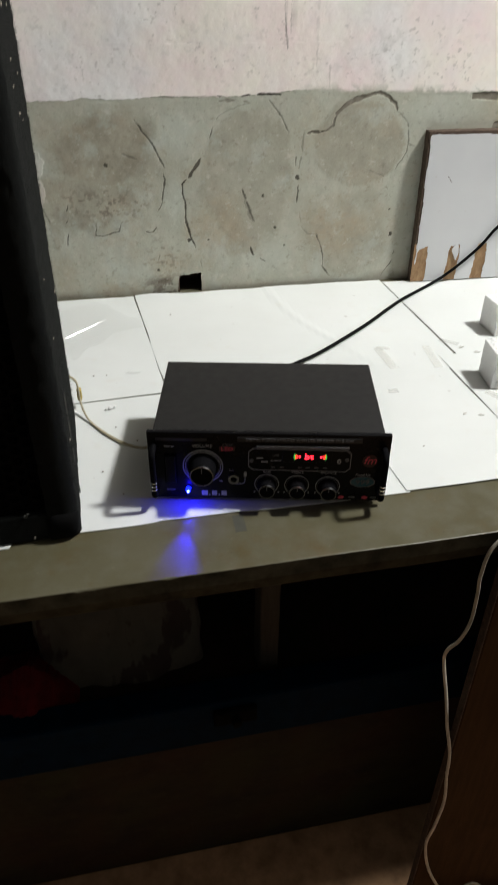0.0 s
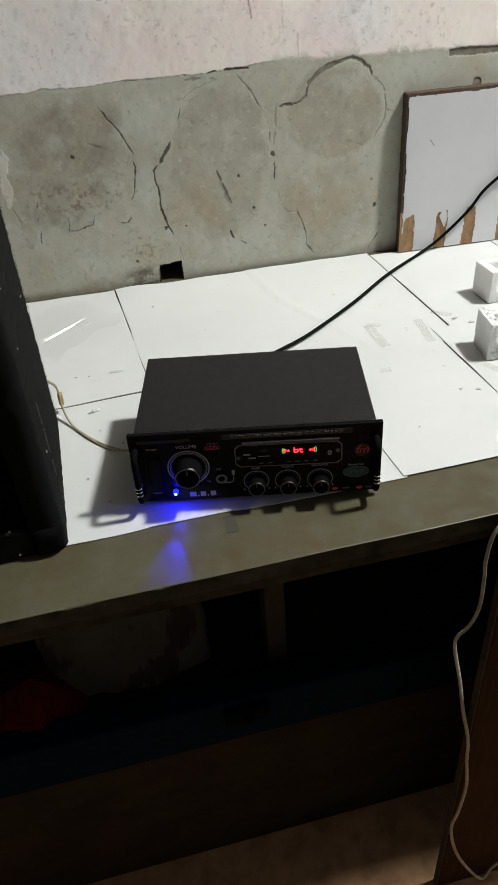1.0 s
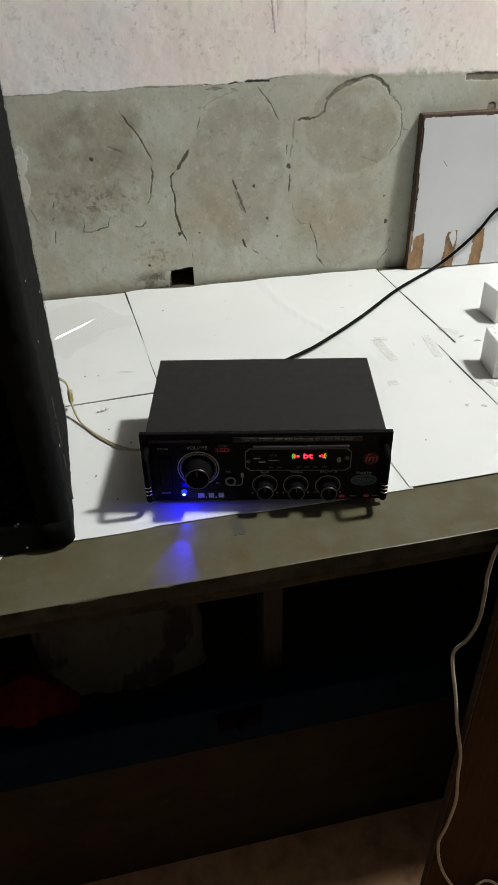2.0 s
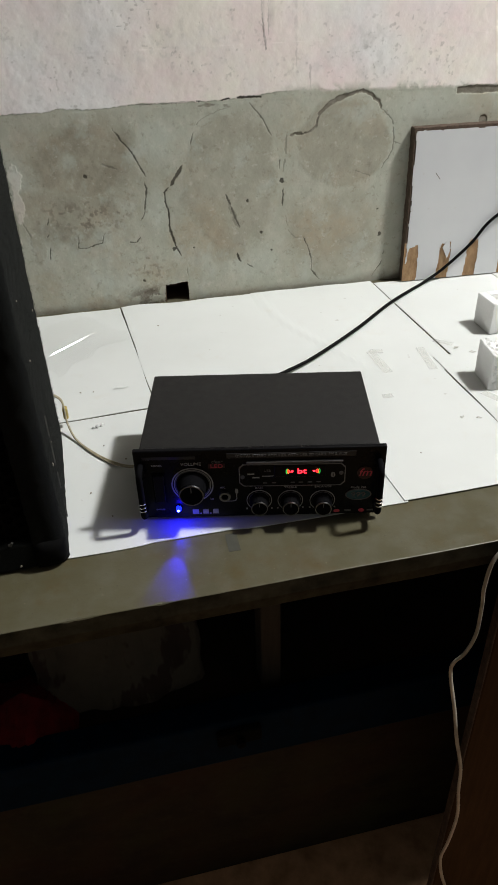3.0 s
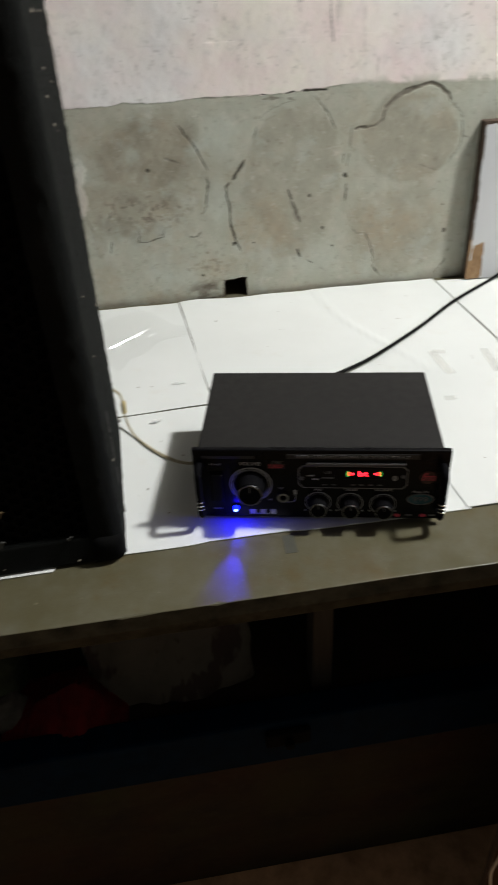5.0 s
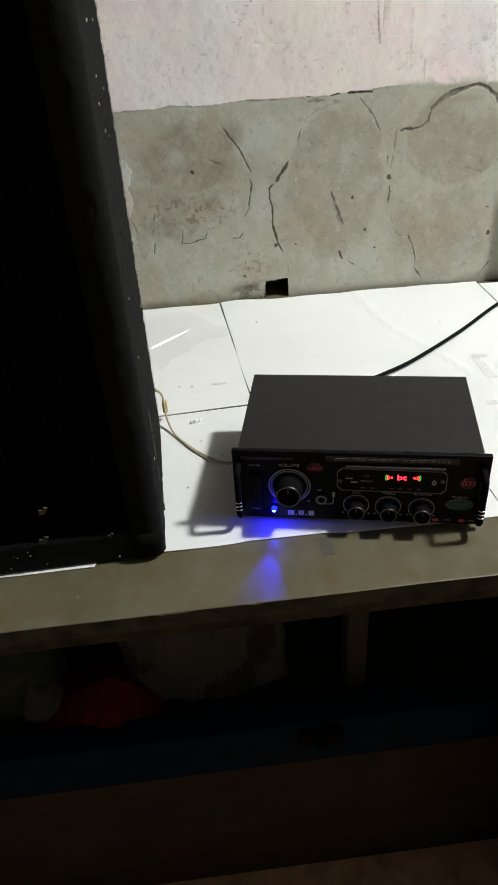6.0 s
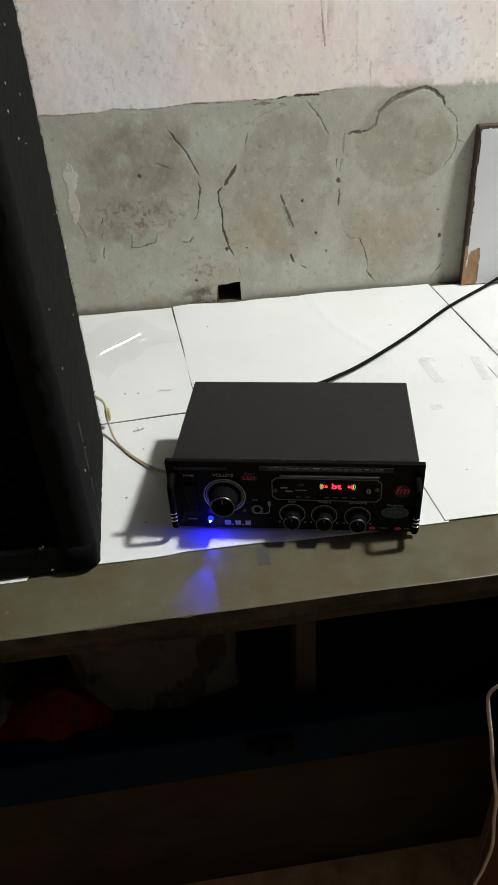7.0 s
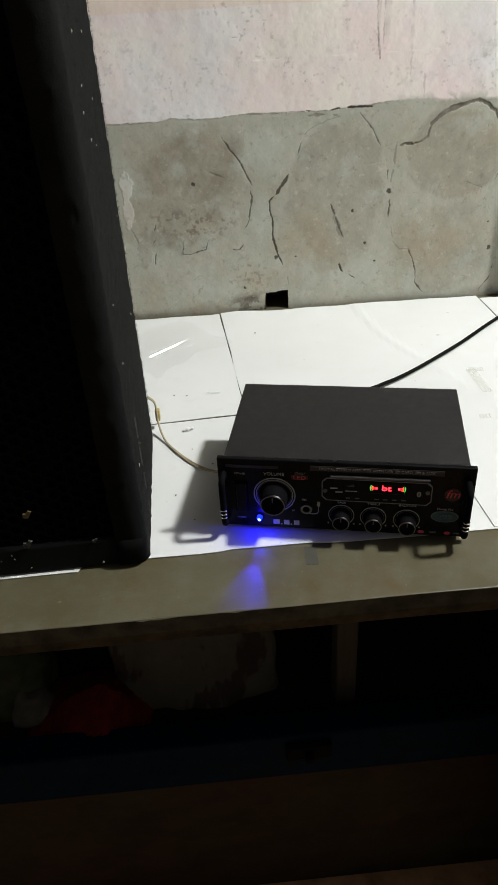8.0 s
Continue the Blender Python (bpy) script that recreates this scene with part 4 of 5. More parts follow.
# ---- loudspeaker ----
def loudspeaker():
    x0, x1, y0, y1, h = -0.415, -0.0835, -0.050, 0.188, 0.66
    spk = thing("loudspeaker", pose(-0.0740, -0.0445, TOP + 0.0016, 0, 0, 3.0), "tall black carpet-covered loudspeaker flecked with lint", "loudspeaker")
    w, d = x1 - x0, y1 - y0
    r = 0.012
    plan = [(-r * (1 - math.sin(radians(a))), 0.002 + r * (1 - math.cos(radians(a)))) for a in range(0, 91, 10)]
    plan += [(0.0, y0k) for y0k in np.linspace(0.02, d - 0.012, 26)]
    plan += [(-0.007 * (1 - math.cos(radians(a))), d - 0.007 + 0.007 * math.sin(radians(a))) for a in range(0, 91, 18)]
    plan += [(-w, d), (-w, 0.002 + r)]
    plan += [(-w + r * (1 - math.cos(radians(a))), 0.002 + r * (1 - math.sin(radians(a)))) for a in range(10, 91, 20)]
    plan += [(-w + 0.030, 0.002), (-w + 0.030, 0.012), (-0.030, 0.012), (-0.030, 0.002)]
    bm = bmesh.new()
    rings = []
    for k in range(141):
        z, ring = h * k / 140, []
        for px, py in plan:
            q = Vector((px, py, z))
            f = 0.0010 * noise.noise(q * 130) + 0.0007 * noise.noise(q * 340)
            ring.append(bm.verts.new((px + f, py + f, z)))
        rings.append(ring)
    for a, b in zip(rings, rings[1:]):
        for k in range(len(a)):
            m = (k + 1) % len(a)
            bm.faces.new((a[k], a[m], b[m], b[k]))
    bm.faces.new(rings[0])
    bm.faces.new(rings[-1])
    part("cabinet", bm, M_CARPET, spk, "black carpet felt covering", smooth=True)
    part("front_rail", box(-w + 0.028, 0.0022, 0.0, -0.028, 0.0122, 0.035, 0.004, 3), M_CARPET, spk)
    part("front_rail", box(-w + 0.028, 0.0022, 0.625, -0.028, 0.0122, h, 0.004, 3), M_CARPET, spk)
    part("baffle", box(-w + 0.031, 0.0112, 0.036, -0.031, 0.0119, 0.624), M_CONE, spk)
    # woofer behind the grille
    part("woofer", lathe([(0.122, 0.0), (0.122, 0.0022), (0.114, 0.0026), (0.104, 0.001), (0.04, -0.0005), (0.038, 0.001), (0.02, 0.002), (0, 0.0022)], 56, None, pose(-w / 2, 0.0105, 0.20, 90, 0, 0)), M_CONE, spk, smooth=True)
    part("horn", lathe([(0.06, 0.0), (0.06, 0.002), (0.05, 0.0015), (0.02, -0.0004), (0, -0.0004)], 40, None, pose(-w / 2, 0.0105, 0.47, 90, 0, 0)), M_CONE, spk, smooth=True)
    # grille: hexagon holes cut as real openings between thin bars
    g = bmesh.new()
    step, hole = 0.0125, 0.0054
    for i in range(24):
        for j in range(48):
            cx, cz = -0.036 - 0.0108 * i, 0.042 + step * j + (step / 2 if i % 2 else 0)
            if cx < -w + 0.036 or cz > 0.62:
                continue
            o = [g.verts.new((cx + 0.0072 * math.cos(radians(60 * k)), 0.0065, cz + 0.0072 * math.sin(radians(60 * k)))) for k in range(6)]
            q = [g.verts.new((cx + hole * math.cos(radians(60 * k)), 0.0065, cz + hole * math.sin(radians(60 * k)))) for k in range(6)]
            r = [g.verts.new((v.co.x, 0.0080, v.co.z)) for v in q]
            for k in range(6):
                m = (k + 1) % 6
                g.faces.new((o[k], o[m], q[m], q[k]))
                g.faces.new((q[k], q[m], r[m], r[k]))
    part("grille", g, M_GRILLE, spk, "perforated black steel grille")
    for cx in (-0.033, -w - 0.001):
        cap = box(cx, -0.0035, -0.0008, cx + 0.033, 0.032, 0.034, 0.012, 4)
        for v in cap.verts:
            v.co += 0.0009 * Vector((noise.noise(v.co * 90), noise.noise(v.co * 80 + Vector((3, 0, 0))), 0))
        part("corner_cap", cap, M_RUBBER, spk, "scuffed black plastic corner", smooth=True)
    # loose fibres standing off the felt
    rng = random.Random(5)
    f = bmesh.new()
    for _ in range(3200):
        z, y = rng.uniform(0.02, h - 0.02), rng.choice((rng.uniform(0.03, d - 0.004), d - 0.006, d - 0.003))
        p = Vector((0.0003, y, z))
        way = Vector((rng.uniform(0.3, 1), rng.uniform(-0.8, 0.8), rng.uniform(-0.8, 0.8))).normalized() * rng.uniform(0.0008, 0.0024)
        side = way.cross(Vector((rng.random(), rng.random(), rng.random()))).normalized() * 0.00016
        f.faces.new([f.verts.new(q) for q in (p - side, p + side, p + way)])
    tagged(part("felt_fibres", f, M_CARPET, spk), kind="stuff")
    s = bmesh.new()
    for _ in range(30):
        on_side = rng.random() < 0.75
        z, r = rng.uniform(0.03, 0.60), rng.uniform(0.0006, 0.0015) * (2.0 if rng.random() < 0.12 else 1.0)
        c = Vector((0.0016, rng.uniform(0.03, d - 0.01), z)) if on_side else Vector((rng.uniform(-0.18, -0.03), 0.0012, rng.uniform(0.006, 0.03)))
        nrm = Vector((1, 0, 0)) if on_side else Vector((0, -1, 0))
        pts = []
        base = rng.uniform(0, 6.28)
        for k in range(5):
            a = base + k * 1.256
            rr = r * rng.uniform(0.35, 1.6)
            e = Vector((0, math.cos(a), 1.5 * math.sin(a))) if on_side else Vector((math.cos(a), 0, math.sin(a)))
            pts.append(c + e * rr)
        up = s.verts.new(c + nrm * 0.0008)
        vs = [s.verts.new(q) for q in pts]
        for k in range(5):
            s.faces.new((vs[k], vs[(k + 1) % 5], up))
    tagged(part("lint_flecks", s, M_LINT, spk, "pale lint flecks"), kind="stuff")
    # two pale flakes stuck low on the front
    for fx, fz, size, mat in ((-0.113, 0.0395, 0.0052, M_FRAY), (-0.106, 0.0755, 0.0046, M_SCAB), (-0.0494, 0.0356, 0.0026, M_FRAY)):
        flake = bmesh.new()
        outline([(fx + size * a, fz + size * b) for a, b in ((-1.0, -0.6), (0.1, -0.8), (0.5, -0.1), (1.0, 0.7), (0.3, 1.0), (-0.2, 0.3), (-0.8, 0.4))], 0.0006, 0.0024, flake)
        part("stuck_flake", flake, mat, spk, "pale flake stuck to the front")
    # frayed seam of the felt, low on the side
    seam = bmesh.new()
    for k in range(26):
        z = 0.012 + 0.0048 * k
        if noise.noise((k * 0.45, 2.0, 0.5)) < -0.12:
            continue
        y = 0.058 + 0.0016 * noise.noise((k * 0.3, 0, 0))
        wide = 0.0005 + 0.0004 * abs(noise.noise((k * 0.7, 5, 0)))
        lo = [seam.verts.new((0.0012, y - wide, z)), seam.verts.new((0.0026, y, z)), seam.verts.new((0.0012, y + wide, z))]
        hi = [seam.verts.new((0.0012, y - wide * 0.6, z + 0.005)), seam.verts.new((0.0024, y + 0.0003, z + 0.005)), seam.verts.new((0.0012, y + wide * 0.6, z + 0.005))]
        for m in (0, 1):
            seam.faces.new((lo[m], lo[m + 1], hi[m + 1], hi[m]))
    part("frayed_seam", seam, M_FRAY, spk, "pale frayed seam in the felt")
    return spk


loudspeaker()


# ---- board leaning on the wall ----
def leaning_board():
    wid, hgt, th = 0.44, 0.2515, 0.017
    m = pose(0.4955, 0.5415, TOP + 0.0022, -1.6, 0, -1.4)
    b = thing("laminate_board", m, "white laminate board with torn brown patches, leaning on the wall", "board")
    core = box(0, 0, 0, wid, th, hgt, 0.0008, 1)
    bmesh.ops.subdivide_edges(core, edges=[e for e in core.edges if e.calc_length() > 0.05], cuts=50, use_grid_fill=True)
    for v in core.verts:
        if min(v.co.x, hgt - v.co.z) < 0.002:
            v.co += 0.0009 * Vector((noise.noise(v.co * 150), 0, noise.noise(v.co * 130)))
    part("chipboard_core", core, M_EDGE, b, "worn dark brown edge")
    # the white skin stops ragged short of the edges, and is torn off at four patches below
    n, k = 330, 190
    xs, zs = [0.003 + (wid - 0.006) * i / n for i in range(n + 1)], [0.0012 + (hgt - 0.0052) * j / k for j in range(k + 1)]
    tears = ((0.0125, 0.011, 0.062), (0.0715, 0.0105, 0.064), (0.122, 0.0105, 0.064), (0.184, 0.010, 0.058), (0.245, 0.010, 0.06), (0.31, 0.010, 0.055))

    def torn(x, z):
        j = 0.0022 * noise.noise((x * 160, z * 90, 3)) + 0.004 * noise.noise((x * 50, z * 30, 8))
        for cx, half, top in tears:
            if abs(x + 0.8 * j - cx - 0.06 * z) < half * (1 - 0.25 * (z / top) ** 6) and z < top + 1.6 * j:
                return True
        return x < 0.0042 + 0.5 * j or z > hgt - 0.0052 + 0.4 * j

    skin = bmesh.new()
    grid = [[skin.verts.new((x, -0.0011, z)) for z in zs] for x in xs]
    for i in range(n):
        for j in range(k):
            if not torn((xs[i] + xs[i + 1]) / 2, (zs[j] + zs[j + 1]) / 2):
                skin.faces.new((grid[i][j], grid[i + 1][j], grid[i + 1][j + 1], grid[i][j + 1]))
    bmesh.ops.delete(skin, geom=[v for v in skin.verts if not v.link_faces], context="VERTS")
    r = bmesh.ops.extrude_face_region(skin, geom=skin.faces[:])
    bmesh.ops.translate(skin, verts=[v for v in r["geom"] if isinstance(v, bmesh.types.BMVert)], vec=(0, 0.0009, 0))
    part("laminate_skin", skin, M_LAM, b, "glossy white laminate skin")
    for cx, half, top in tears:
        part("bare_patch", box(cx - half - 0.002, -0.0004, 0.001, cx + half + 0.007, 0.0002, top + 0.006), M_CHIP, b, "raw brown chipboard patch")
    flap = bmesh.new()
    pts = [(0.068, 0.056), (0.074, 0.066), (0.080, 0.064), (0.082, 0.050), (0.078, 0.036), (0.074, 0.044)]
    outline(pts, -0.0030, -0.0018, flap)
    part("torn_flap", flap, M_LAM, b)
    part("scratch", box(-0.0004, -0.0014, -0.006, 0.0004, -0.0010, 0.006), M_EDGE, b, at=pose(0.046, 0, 0.176, 0, -38, 0))
    return b


leaning_board()


# ---- packing foam ----
def foam_corner(m, length, wid, hgt, rough, label):
    f = thing("foam_block", m, label, "packing foam", "packing foam pieces")
    t = 0.013

    def piece(name, *dims):
        bm = box(*dims, 0.0012, 2)
        bmesh.ops.subdivide_edges(bm, edges=[e for e in bm.edges if e.calc_length() > 0.01], cuts=12, use_grid_fill=True)
        for v in bm.verts:
            v.co += 0.0005 * noise.noise_vector(v.co * 140)
            if rough and (v.co.z > hgt - 0.01 or v.co.y < 0.004) and v.co.x > 0.003:
                v.co += 0.0032 * noise.noise_vector(v.co * 190) + 0.0016 * noise.noise_vector(v.co * 420)
        return part(name, bm, M_FOAM, f, smooth=False)

    piece("side_wall", 0, 0, 0, t, wid, hgt)
    piece("back_wall", t, wid - t, 0, length, wid, hgt * (1.0 if not rough else 0.9))
    piece("base", t, 0, 0, length, wid - t, 0.016 if not rough else 0.024)
    return f


Z_CARD = TOP + 0.0024
foam_corner(pose(0.5475, 0.314, Z_CARD, 0, 0, 4), 0.085, 0.047, 0.049, False, "white moulded packing foam corner, clean edges")
foam_corner(pose(0.4695, 0.163, Z_CARD, 0, 0, -6), 0.082, 0.050, 0.052, True, "white packing foam corner with a broken crumbly edge")
foam_corner(pose(0.606, 0.300, Z_CARD, 0, 0, 14), 0.060, 0.045, 0.038, True, "white packing foam offcut beside another piece")
strip = box(0.4900, 0.1745, Z_CARD + 0.0275, 0.565, 0.1900, Z_CARD + 0.0295, 0.0006, 1)
tagged(part("card_strip", strip, M_EDGE), "dark brown card strip lying in the foam", "card strip")


# ---- cables ----
way = spline([(0.128, 0.125, 0.775), (0.146, 0.170, 0.772), (0.178, 0.236, 0.762), (0.22, 0.268, 0.7575), (0.27, 0.302, 0.756), (0.359, 0.376, 0.756), (0.444, 0.456, 0.756), (0.533, 0.525, 0.756), (0.571, 0.534, 0.775), (0.613, 0.534, 0.813), (0.64, 0.534, 0.847), (0.687, 0.534, 0.882), (0.7570000000000001, 0.534, 0.937), (0.86, 0.54, 1.06)], 10)
tagged(part("power_cable", tube(way, 0.0026, 10), M_CABLE, smooth=True), "black rubber mains cable running over the card and board", "cable")
pair = thing("speaker_wire", pose(0, 0, 0), "thin yellowed twin speaker wire from the amplifier", "wire")
for k in (0, 1):
    o = 0.0026 * k
    pts = [(-0.088, 0.205 + o, 0.800), (-0.0795, 0.203 + o, 0.790), (-0.077, 0.192 + o, 0.766), (-0.068, 0.170 + 0.5 * o, 0.7545), (-0.050, 0.140 + o, 0.7535), (-0.030, 0.115 + 1.5 * o, 0.7535), (-0.010, 0.094 + o, 0.7585), (0.004, 0.085 + o, 0.766), (0.016, 0.110 + o, 0.772)]
    part("strand", tube(spline(pts, 9), 0.0011, 8), M_WIRE, pair, smooth=True)
bit = box(-0.0815, 0.2035, 0.7640, -0.0755, 0.2120, 0.7800, 0.0015, 2)
part("tape_wrap", bit, M_YELLOW, pair, "yellow tape wrap")
cord_pts = [(0.47, -0.06, 0.7545), (0.405, -0.095, 0.7570), (0.372, -0.113, 0.7640), (0.34, -0.1205, 0.743), (0.334, -0.1215, 0.705), (0.336, -0.1215, 0.678), (0.337, -0.1215, 0.632), (0.329, -0.1215, 0.602), (0.317, -0.1215, 0.587), (0.317, -0.1215, 0.565), (0.324, -0.132, 0.516), (0.328, -0.143, 0.473), (0.335, -0.1535, 0.427), (0.338, -0.156, 0.381), (0.344, -0.158, 0.322), (0.341, -0.158, 0.258), (0.336, -0.158, 0.211), (0.35, -0.158, 0.139), (0.377, -0.158, 0.068), (0.409, -0.158, 0.011), (0.422, -0.158, 0.043), (0.439, -0.158, 0.052), (0.476, -0.158, 0.014), (0.53, -0.158, 0.006)]
tagged(part("white_cord", tube(spline(cord_pts, 8), 0.0023, 8, flat=0.8, up=(0, 1, 0)), M_CORD, smooth=True), "white flat cord hanging over the shelf's edge to the floor", "cord")

# ---- plastic film, tape and crumbs on the card ----
def fold(t, rise, slope):
    """A crease in the film: a steep near face and a long flat far one."""
    if t < 0:
        return max(0.0, rise + slope * t)
    return rise * max(0.0, 1 - t / 0.03) ** 2


film = bmesh.new()
n = 130
rows = []
for i in range(n + 1):
    along, row = -0.072 + 0.144 * i / n, []
    for j in range(n + 1):
        off = -0.066 + 0.126 * j / n
        ridge = fold(off + 0.0135, 0.0034, 1.007) * max(0, 1 - ((along - 0.002) / 0.052) ** 10)
        ridge += fold(off + 0.0323, 0.0024, 1.007) * max(0, 1 - ((along - 0.0295) / 0.014) ** 8)
        ridge += fold(off + 0.0400, 0.0020, 1.007) * max(0, 1 - ((along + 0.0445) / 0.009) ** 8)
        creases = 0.0022 * abs(noise.noise((off * 55, along * 7, 2))) * max(0.0, min(1, (off - 0.002) / 0.01)) + 0.0014 * abs(noise.noise((off * 40 + along * 25, along * 9, 5))) * max(0.0, min(1, (-0.045 - off) / 0.006))
        z = Z_CARD + 0.0048 + ridge + 0.06 * along + creases
        rim_a, rim_b = 0.016 * noise.noise((off * 28, 3, 1)), 0.020 * noise.noise((along * 24, 7, 1))
        ax, bx = along + rim_a * (abs(along) / 0.072) ** 5, off + rim_b * (abs(off) / 0.066) ** 5
        row.append(film.verts.new((-0.083 + 0.8 * ax - 0.6 * bx, 0.437 + 0.6 * ax + 0.8 * bx, z)))
    rows.append(row)
for i in range(n):
    for j in range(n):
        film.faces.new((rows[i][j], rows[i + 1][j], rows[i + 1][j + 1], rows[i][j + 1]))
film_ob = part("plastic_film", film, M_FILM, smooth=True)
if film_ob.data.polygons[0].normal.z < 0:
    film_ob.data.flip_normals()
tagged(film_ob, "crumpled clear plastic film lying on the card", "plastic film")


def tape_piece(x, y, length, wid, turn, label="yellowed clear tape stuck over the card's seam"):
    bm = box(-length / 2, -wid / 2, 0, length / 2, wid / 2, 0.00025)
    bmesh.ops.subdivide_edges(bm, edges=[e for e in bm.edges if e.calc_length() > wid / 2], cuts=8, use_grid_fill=True)
    for v in bm.verts:
        v.co.x += 0.0012 * noise.noise((v.co.y * 400, x * 50, 0)) * (abs(v.co.x) > length * 0.49)
    return tagged(part("tape_strip", bm, M_TAPE, at=pose(x, y, Z_CARD + 0.0006, 0, 0, turn)), label, "tape", "tape strips on the card")


for x, y, l, w, r in ((0.358, 0.272, 0.066, 0.013, 94), (0.364, 0.303, 0.020, 0.010, -12), (0.427, 0.266, 0.066, 0.012, 85), (0.470, 0.306, 0.030, 0.010, -40), (0.470, 0.145, 0.034, 0.012, 120), (0.337, 0.180, 0.014, 0.010, 0)):
    tape_piece(x, y, l, w, r)
tagged(part("tape_strip", box(0.082, -0.062, TOP + 0.0001, 0.094, -0.036, TOP + 0.0003), plain("grey_cloth_tape", (0.068, 0.068, 0.050), 0.5)), "grey tape scrap on the cement edge", "tape", "tape strips on the card")

rng = random.Random(11)


def crumb(x, y, r, mat, name, label, group):
    bm = bmesh.new()
    bmesh.ops.create_icosphere(bm, subdivisions=2, radius=r)
    for v in bm.verts:
        v.co *= 1 + 0.45 * noise.noise(v.co / r * 1.3 + Vector((x * 90, y * 90, 0)))
        v.co.z *= 0.55
    return tagged(part(name, bm, mat, at=pose(x, y, Z_CARD + r * 0.40)), label, name.replace("_", " "), group)


for x, y, r in ((-0.041, 0.197, 0.0035), (-0.036, 0.199, 0.0028), (-0.046, 0.195, 0.0022)):
    crumb(x, y, r, M_FOAM, "foam_crumb", "small white foam crumb on the card", "foam crumbs")
for x, y, r in ((-0.010, 0.118, 0.0013), (-0.052, 0.062, 0.0011), (-0.030, 0.017, 0.0010), (0.060, 0.470, 0.0013), (-0.035, 0.152, 0.0009), (-0.045, 0.285, 0.0011), (0.33, 0.05, 0.001), (-0.0625, 0.287, 0.0012)):
    crumb(x, y, r, M_GRIT, "dirt_crumb", "tiny dark dirt crumb on the card", "dirt crumbs")


def foam_shard(x, y, turn, size):
    """A flat broken-off scrap with a torn outline."""
    bm = bmesh.new()
    pts = [(-1.0, -0.35), (-0.2, -0.5), (0.9, -0.25), (1.1, 0.1), (0.3, 0.25), (-0.1, 0.75), (-0.6, 0.3)]
    outline([(size * a, size * b) for a, b in pts], 0.0, 0.0009, bm)
    return tagged(part("foam_shard", bm, M_SHARD, at=pose(x, y, Z_CARD + 0.0011, -90, 0, turn)), "grey scrap of packing foam on the card", "foam scrap", "foam scraps")


for x, y, turn, size in ((0.4817, 0.2871, 10, 0.0040), (0.4984, 0.2685, -20, 0.0046), (0.4095, 0.1102, 35, 0.0034), (0.4292, 0.1041, -30, 0.0034)):
    foam_shard(x, y, turn, size)
shred = tube(spline([(-0.0095, 0.0, 0.0012), (-0.004, 0.0006, 0.0022), (0.003, -0.0003, 0.0016), (0.0095, 0.0002, 0.0010)], 6), 0.0009, 6, flat=0.5)
tagged(part("paper_shred", shred, M_PAPER, at=pose(-0.008, 0.2868, Z_CARD, 0, 0, 3)), "thin curled paper shred on the card", "paper shred")


# ---- below the shelf ----
def storage_trunk():
    t = thing("storage_trunk", pose(0, 0, 0, 0, 0, S_TURN), "dark wooden trunk with a blue top rail, under the shelf", "trunk")
    y0 = -0.0135
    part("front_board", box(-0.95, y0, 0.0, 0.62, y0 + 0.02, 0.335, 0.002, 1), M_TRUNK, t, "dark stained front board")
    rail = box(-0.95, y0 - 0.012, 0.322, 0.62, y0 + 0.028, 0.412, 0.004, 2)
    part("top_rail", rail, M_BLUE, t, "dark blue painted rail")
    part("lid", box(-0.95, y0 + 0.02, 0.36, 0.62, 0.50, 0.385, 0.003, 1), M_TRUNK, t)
    part("back_board", box(-0.95, 0.48, 0.0, 0.62, 0.50, 0.36, 0.002, 1), M_TRUNK, t)
    for x in (-0.95, 0.60):
        part("side_board", box(x, y0 + 0.02, 0.0, x + 0.02, 0.48, 0.36, 0.002, 1), M_TRUNK, t)
    latch = part("latch", box(0.055, y0 - 0.022, 0.372, 0.115, y0 - 0.012, 0.400, 0.003, 2), M_RUBBER, t, "dark latch")
    part("latch_knob", lathe([(0, 0.012), (0.006, 0.011), (0.007, 0.004), (0.004, 0), (0, 0)], 18, None, pose(0.085, y0 - 0.022, 0.386, 90, 0, 0)), M_RUBBER, latch)
    return t


storage_trunk()


def soft_bundle(name, m, sx, sy, sz, mat, label, category, seed, fold=0.25):
    """A slumped cloth or sack with folds, flat below."""
    bm = bmesh.new()
    bmesh.ops.create_icosphere(bm, subdivisions=5, radius=1)
    for v in bm.verts:
        k = 1 + fold * noise.noise(v.co * 1.6 + Vector((seed, 0, 0))) + 0.4 * fold * abs(noise.noise(v.co * 4.2 + Vector((0, seed, 0))))
        v.co *= k
        v.co = Vector((v.co.x * sx, v.co.y * sy, max(v.co.z, -0.55) * sz + 0.55 * sz))
    return tagged(part(name, bm, mat, at=m, smooth=True), label, category)


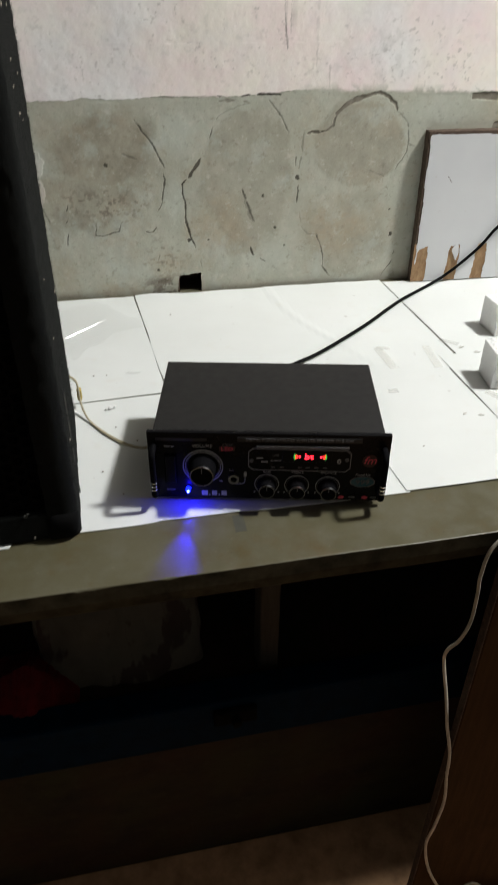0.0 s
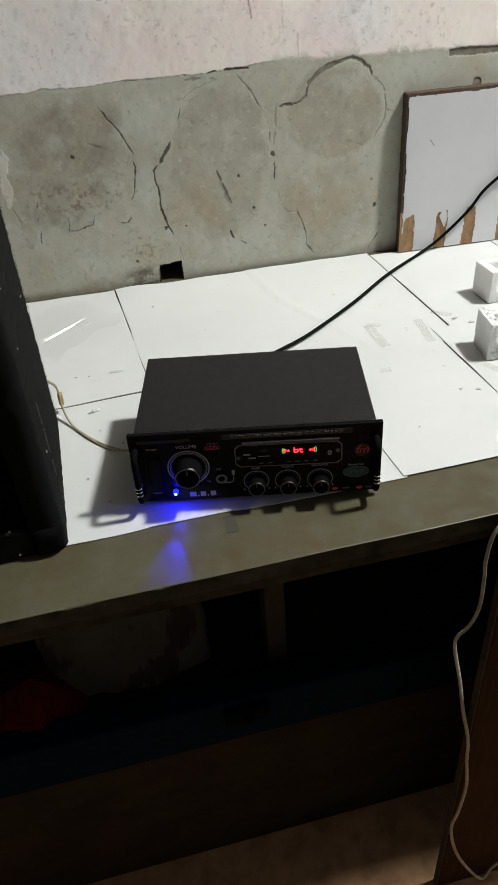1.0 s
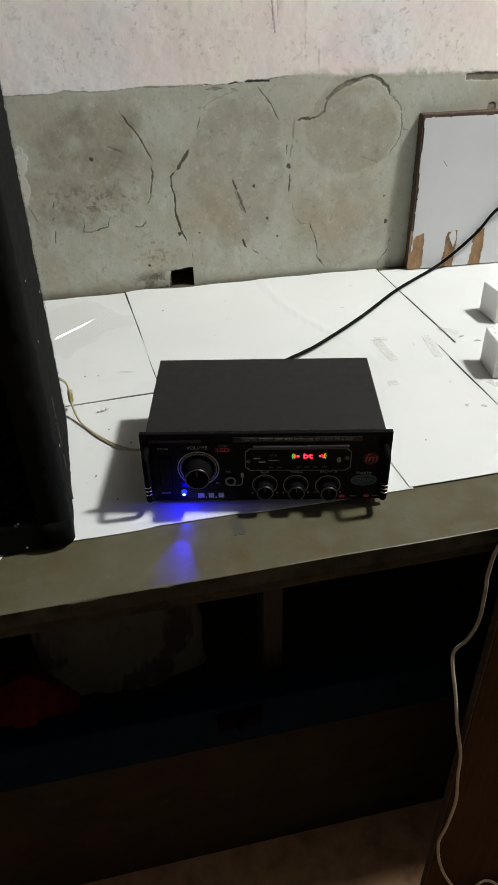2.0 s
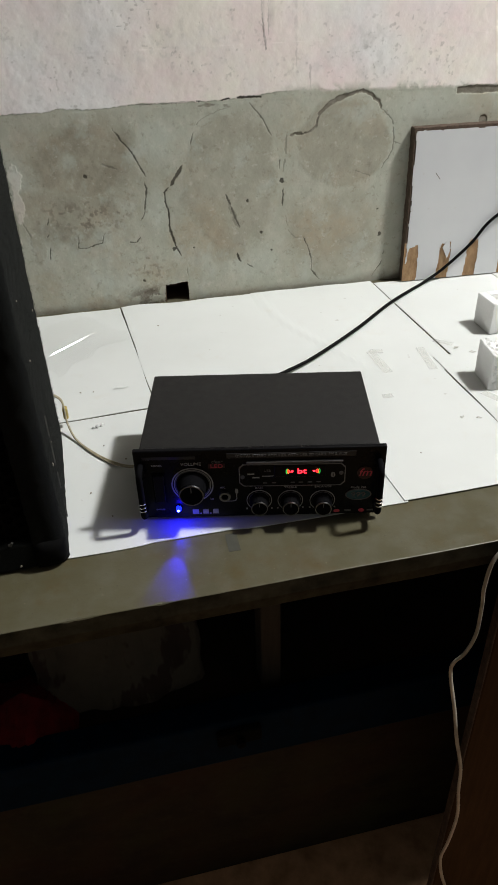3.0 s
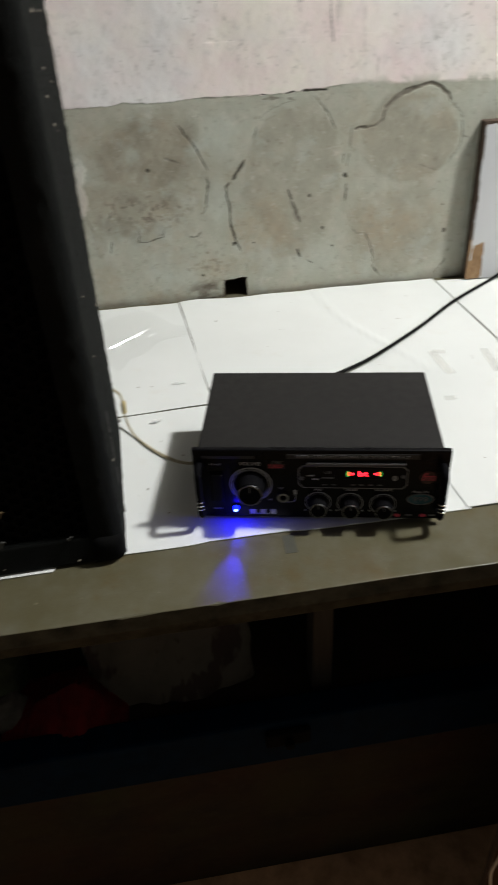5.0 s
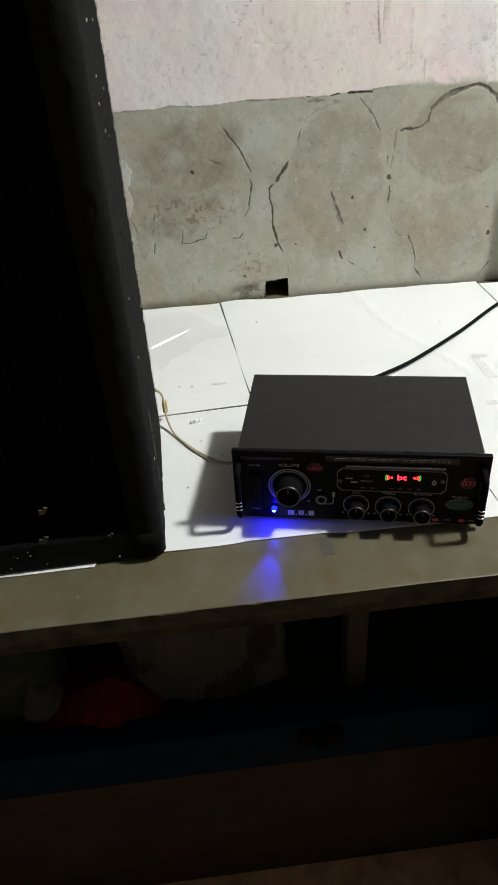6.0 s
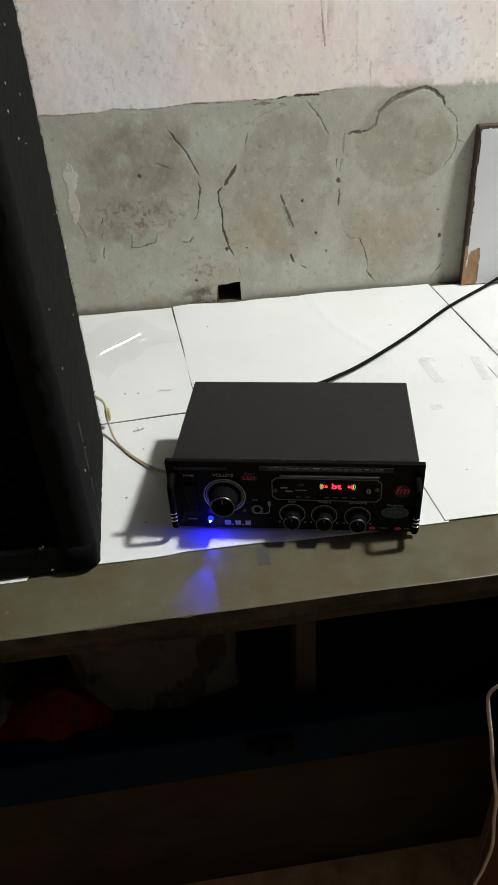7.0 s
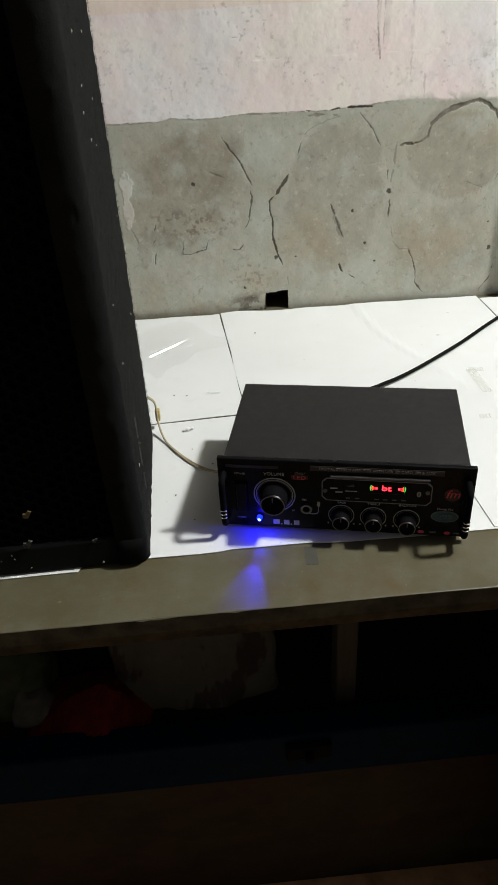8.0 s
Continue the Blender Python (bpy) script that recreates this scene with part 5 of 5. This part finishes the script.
def draped_cloth():
    """A stiff red cloth pushed up into a peak, with pleats running down from it."""
    bm, n = bmesh.new(), 56
    grid = []
    for i in range(n + 1):
        row = []
        for j in range(n + 1):
            x, y = -0.105 + 0.170 * i / n, -0.055 + 0.110 * j / n
            side = x / 0.105 if x < 0 else x / 0.065
            z = 0.060 * max(0.0, 1 - abs(x) / (0.105 if x < 0 else 0.065)) * max(0.0, 1 - 0.6 * abs(y) / 0.055)
            z += 0.006 * abs(noise.noise((x * 60 + 9 * side, y * 30, 4))) + 0.002
            row.append(bm.verts.new((x, y + 0.004 * noise.noise((x * 40, y * 40, 1)), z)))
        grid.append(row)
    for i in range(n):
        for j in range(n):
            bm.faces.new((grid[i][j], grid[i + 1][j], grid[i + 1][j + 1], grid[i][j + 1]))
    bmesh.ops.solidify(bm, geom=bm.faces[:], thickness=0.0015)
    return tagged(part("red_cloth", bm, M_RED, at=pose(-0.188, 0.052, 0.3865)), "red cloth pushed up into a peak on the trunk", "cloth")


draped_cloth()


def paper_sack():
    """A half-empty printed paper sack leaning back, its faces dented."""
    bm, n = bmesh.new(), 44
    front, back_ = [], []

    def dent(x, z, seed):
        return 0.016 * abs(noise.noise((x * 13, z * 13, seed))) + 0.005 * noise.noise((x * 38, z * 38, seed + 2))

    for i in range(n + 1):
        fa, ba = [], []
        for j in range(n + 1):
            u, v = i / n, j / n
            x = -0.125 + 0.245 * u + 0.020 * (1 - v) * (1 - u) + 0.008 * noise.noise((v * 5, 1, 2)) * (1 if u in (0, 1) else 0)
            z = 0.002 + 0.172 * v + 0.012 * noise.noise((u * 6, 3, 1)) * v
            lean, puff = 0.55 * z, 0.030 * (math.sin(math.pi * min(1, max(0, u))) * math.sin(math.pi * (0.30 + 0.55 * v))) ** 0.5
            fa.append(bm.verts.new((x, lean - puff - dent(x, z, 3), z)))
            ba.append(bm.verts.new((x, lean + puff + 0.004 + dent(x, z, 8), z)))
        front.append(fa)
        back_.append(ba)
    for i in range(n):
        for j in range(n):
            bm.faces.new((front[i][j], front[i + 1][j], front[i + 1][j + 1], front[i][j + 1]))
            bm.faces.new((back_[i][j], back_[i][j + 1], back_[i + 1][j + 1], back_[i + 1][j]))
    for k in range(n):
        bm.faces.new((front[k][0], back_[k][0], back_[k + 1][0], front[k + 1][0]))
        bm.faces.new((front[k][n], front[k + 1][n], back_[k + 1][n], back_[k][n]))
        bm.faces.new((front[0][k], front[0][k + 1], back_[0][k + 1], back_[0][k]))
        bm.faces.new((front[n][k], back_[n][k], back_[n][k + 1], front[n][k + 1]))
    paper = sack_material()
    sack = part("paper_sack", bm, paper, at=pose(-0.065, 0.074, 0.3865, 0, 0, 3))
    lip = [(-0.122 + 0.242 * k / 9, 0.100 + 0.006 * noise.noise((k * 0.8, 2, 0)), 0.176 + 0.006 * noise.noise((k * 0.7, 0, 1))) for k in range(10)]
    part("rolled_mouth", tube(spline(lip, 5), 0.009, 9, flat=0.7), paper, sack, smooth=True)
    return tagged(sack, "dirty off-white paper sack with dark print, on the trunk", "sack")


def sack_material():
    """Dirty paper with dark blots of worn print."""
    n = Nodes("printed_sack_paper", 0.8, 0, 0.25)
    f, g = n.noise(60, 5, 0.7), n.noise(9, 3)
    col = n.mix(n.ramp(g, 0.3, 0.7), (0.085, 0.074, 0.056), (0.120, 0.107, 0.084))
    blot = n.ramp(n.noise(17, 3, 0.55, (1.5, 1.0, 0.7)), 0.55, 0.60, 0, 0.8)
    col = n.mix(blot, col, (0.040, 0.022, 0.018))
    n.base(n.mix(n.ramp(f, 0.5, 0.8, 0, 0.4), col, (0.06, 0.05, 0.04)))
    n.bump(f, 0.2, 0.001)
    return n.mat


paper_sack()
soft_bundle("olive_cloth", pose(-0.335, 0.10, 0.387, 0, 0, 0), 0.07, 0.06, 0.075, M_OLIVE, "dark olive cloth bundle on the trunk", "cloth", 9)
soft_bundle("rag", pose(-0.29, 0.06, 0.387, 0, 0, 0), 0.03, 0.03, 0.03, M_SACK, "small grey rag on the trunk", "rag", 12)
leg = box(0.1315, 0.03, 0.387, 0.1585, 0.07, 0.7155, 0.002, 1)
tagged(part("shelf_prop", leg, wood_material("grey_prop_wood", (0.030, 0.025, 0.018), (0.050, 0.043, 0.033), 0.85, (40, 40, 4)), at=pose(0, 0, 0, 0, 0, S_TURN)), "grey wooden prop between trunk and shelf", "prop")


def cupboard_panel():
    p = thing("plywood_panel", pose(0.3405, -0.1500, 0, 0, 0, 0.5), "brown plywood panel standing before the shelf", "panel")
    part("sheet", box(0, 0, 0.0012, 0.62, 0.012, 0.800, 0.0015, 1), M_PLY, p)
    part("edge_strip", box(-0.0022, 0.0005, 0.002, -0.0002, 0.0115, 0.799, 0.0005, 1), M_EDGE, p, "raw dark edge")
    return p


cupboard_panel()
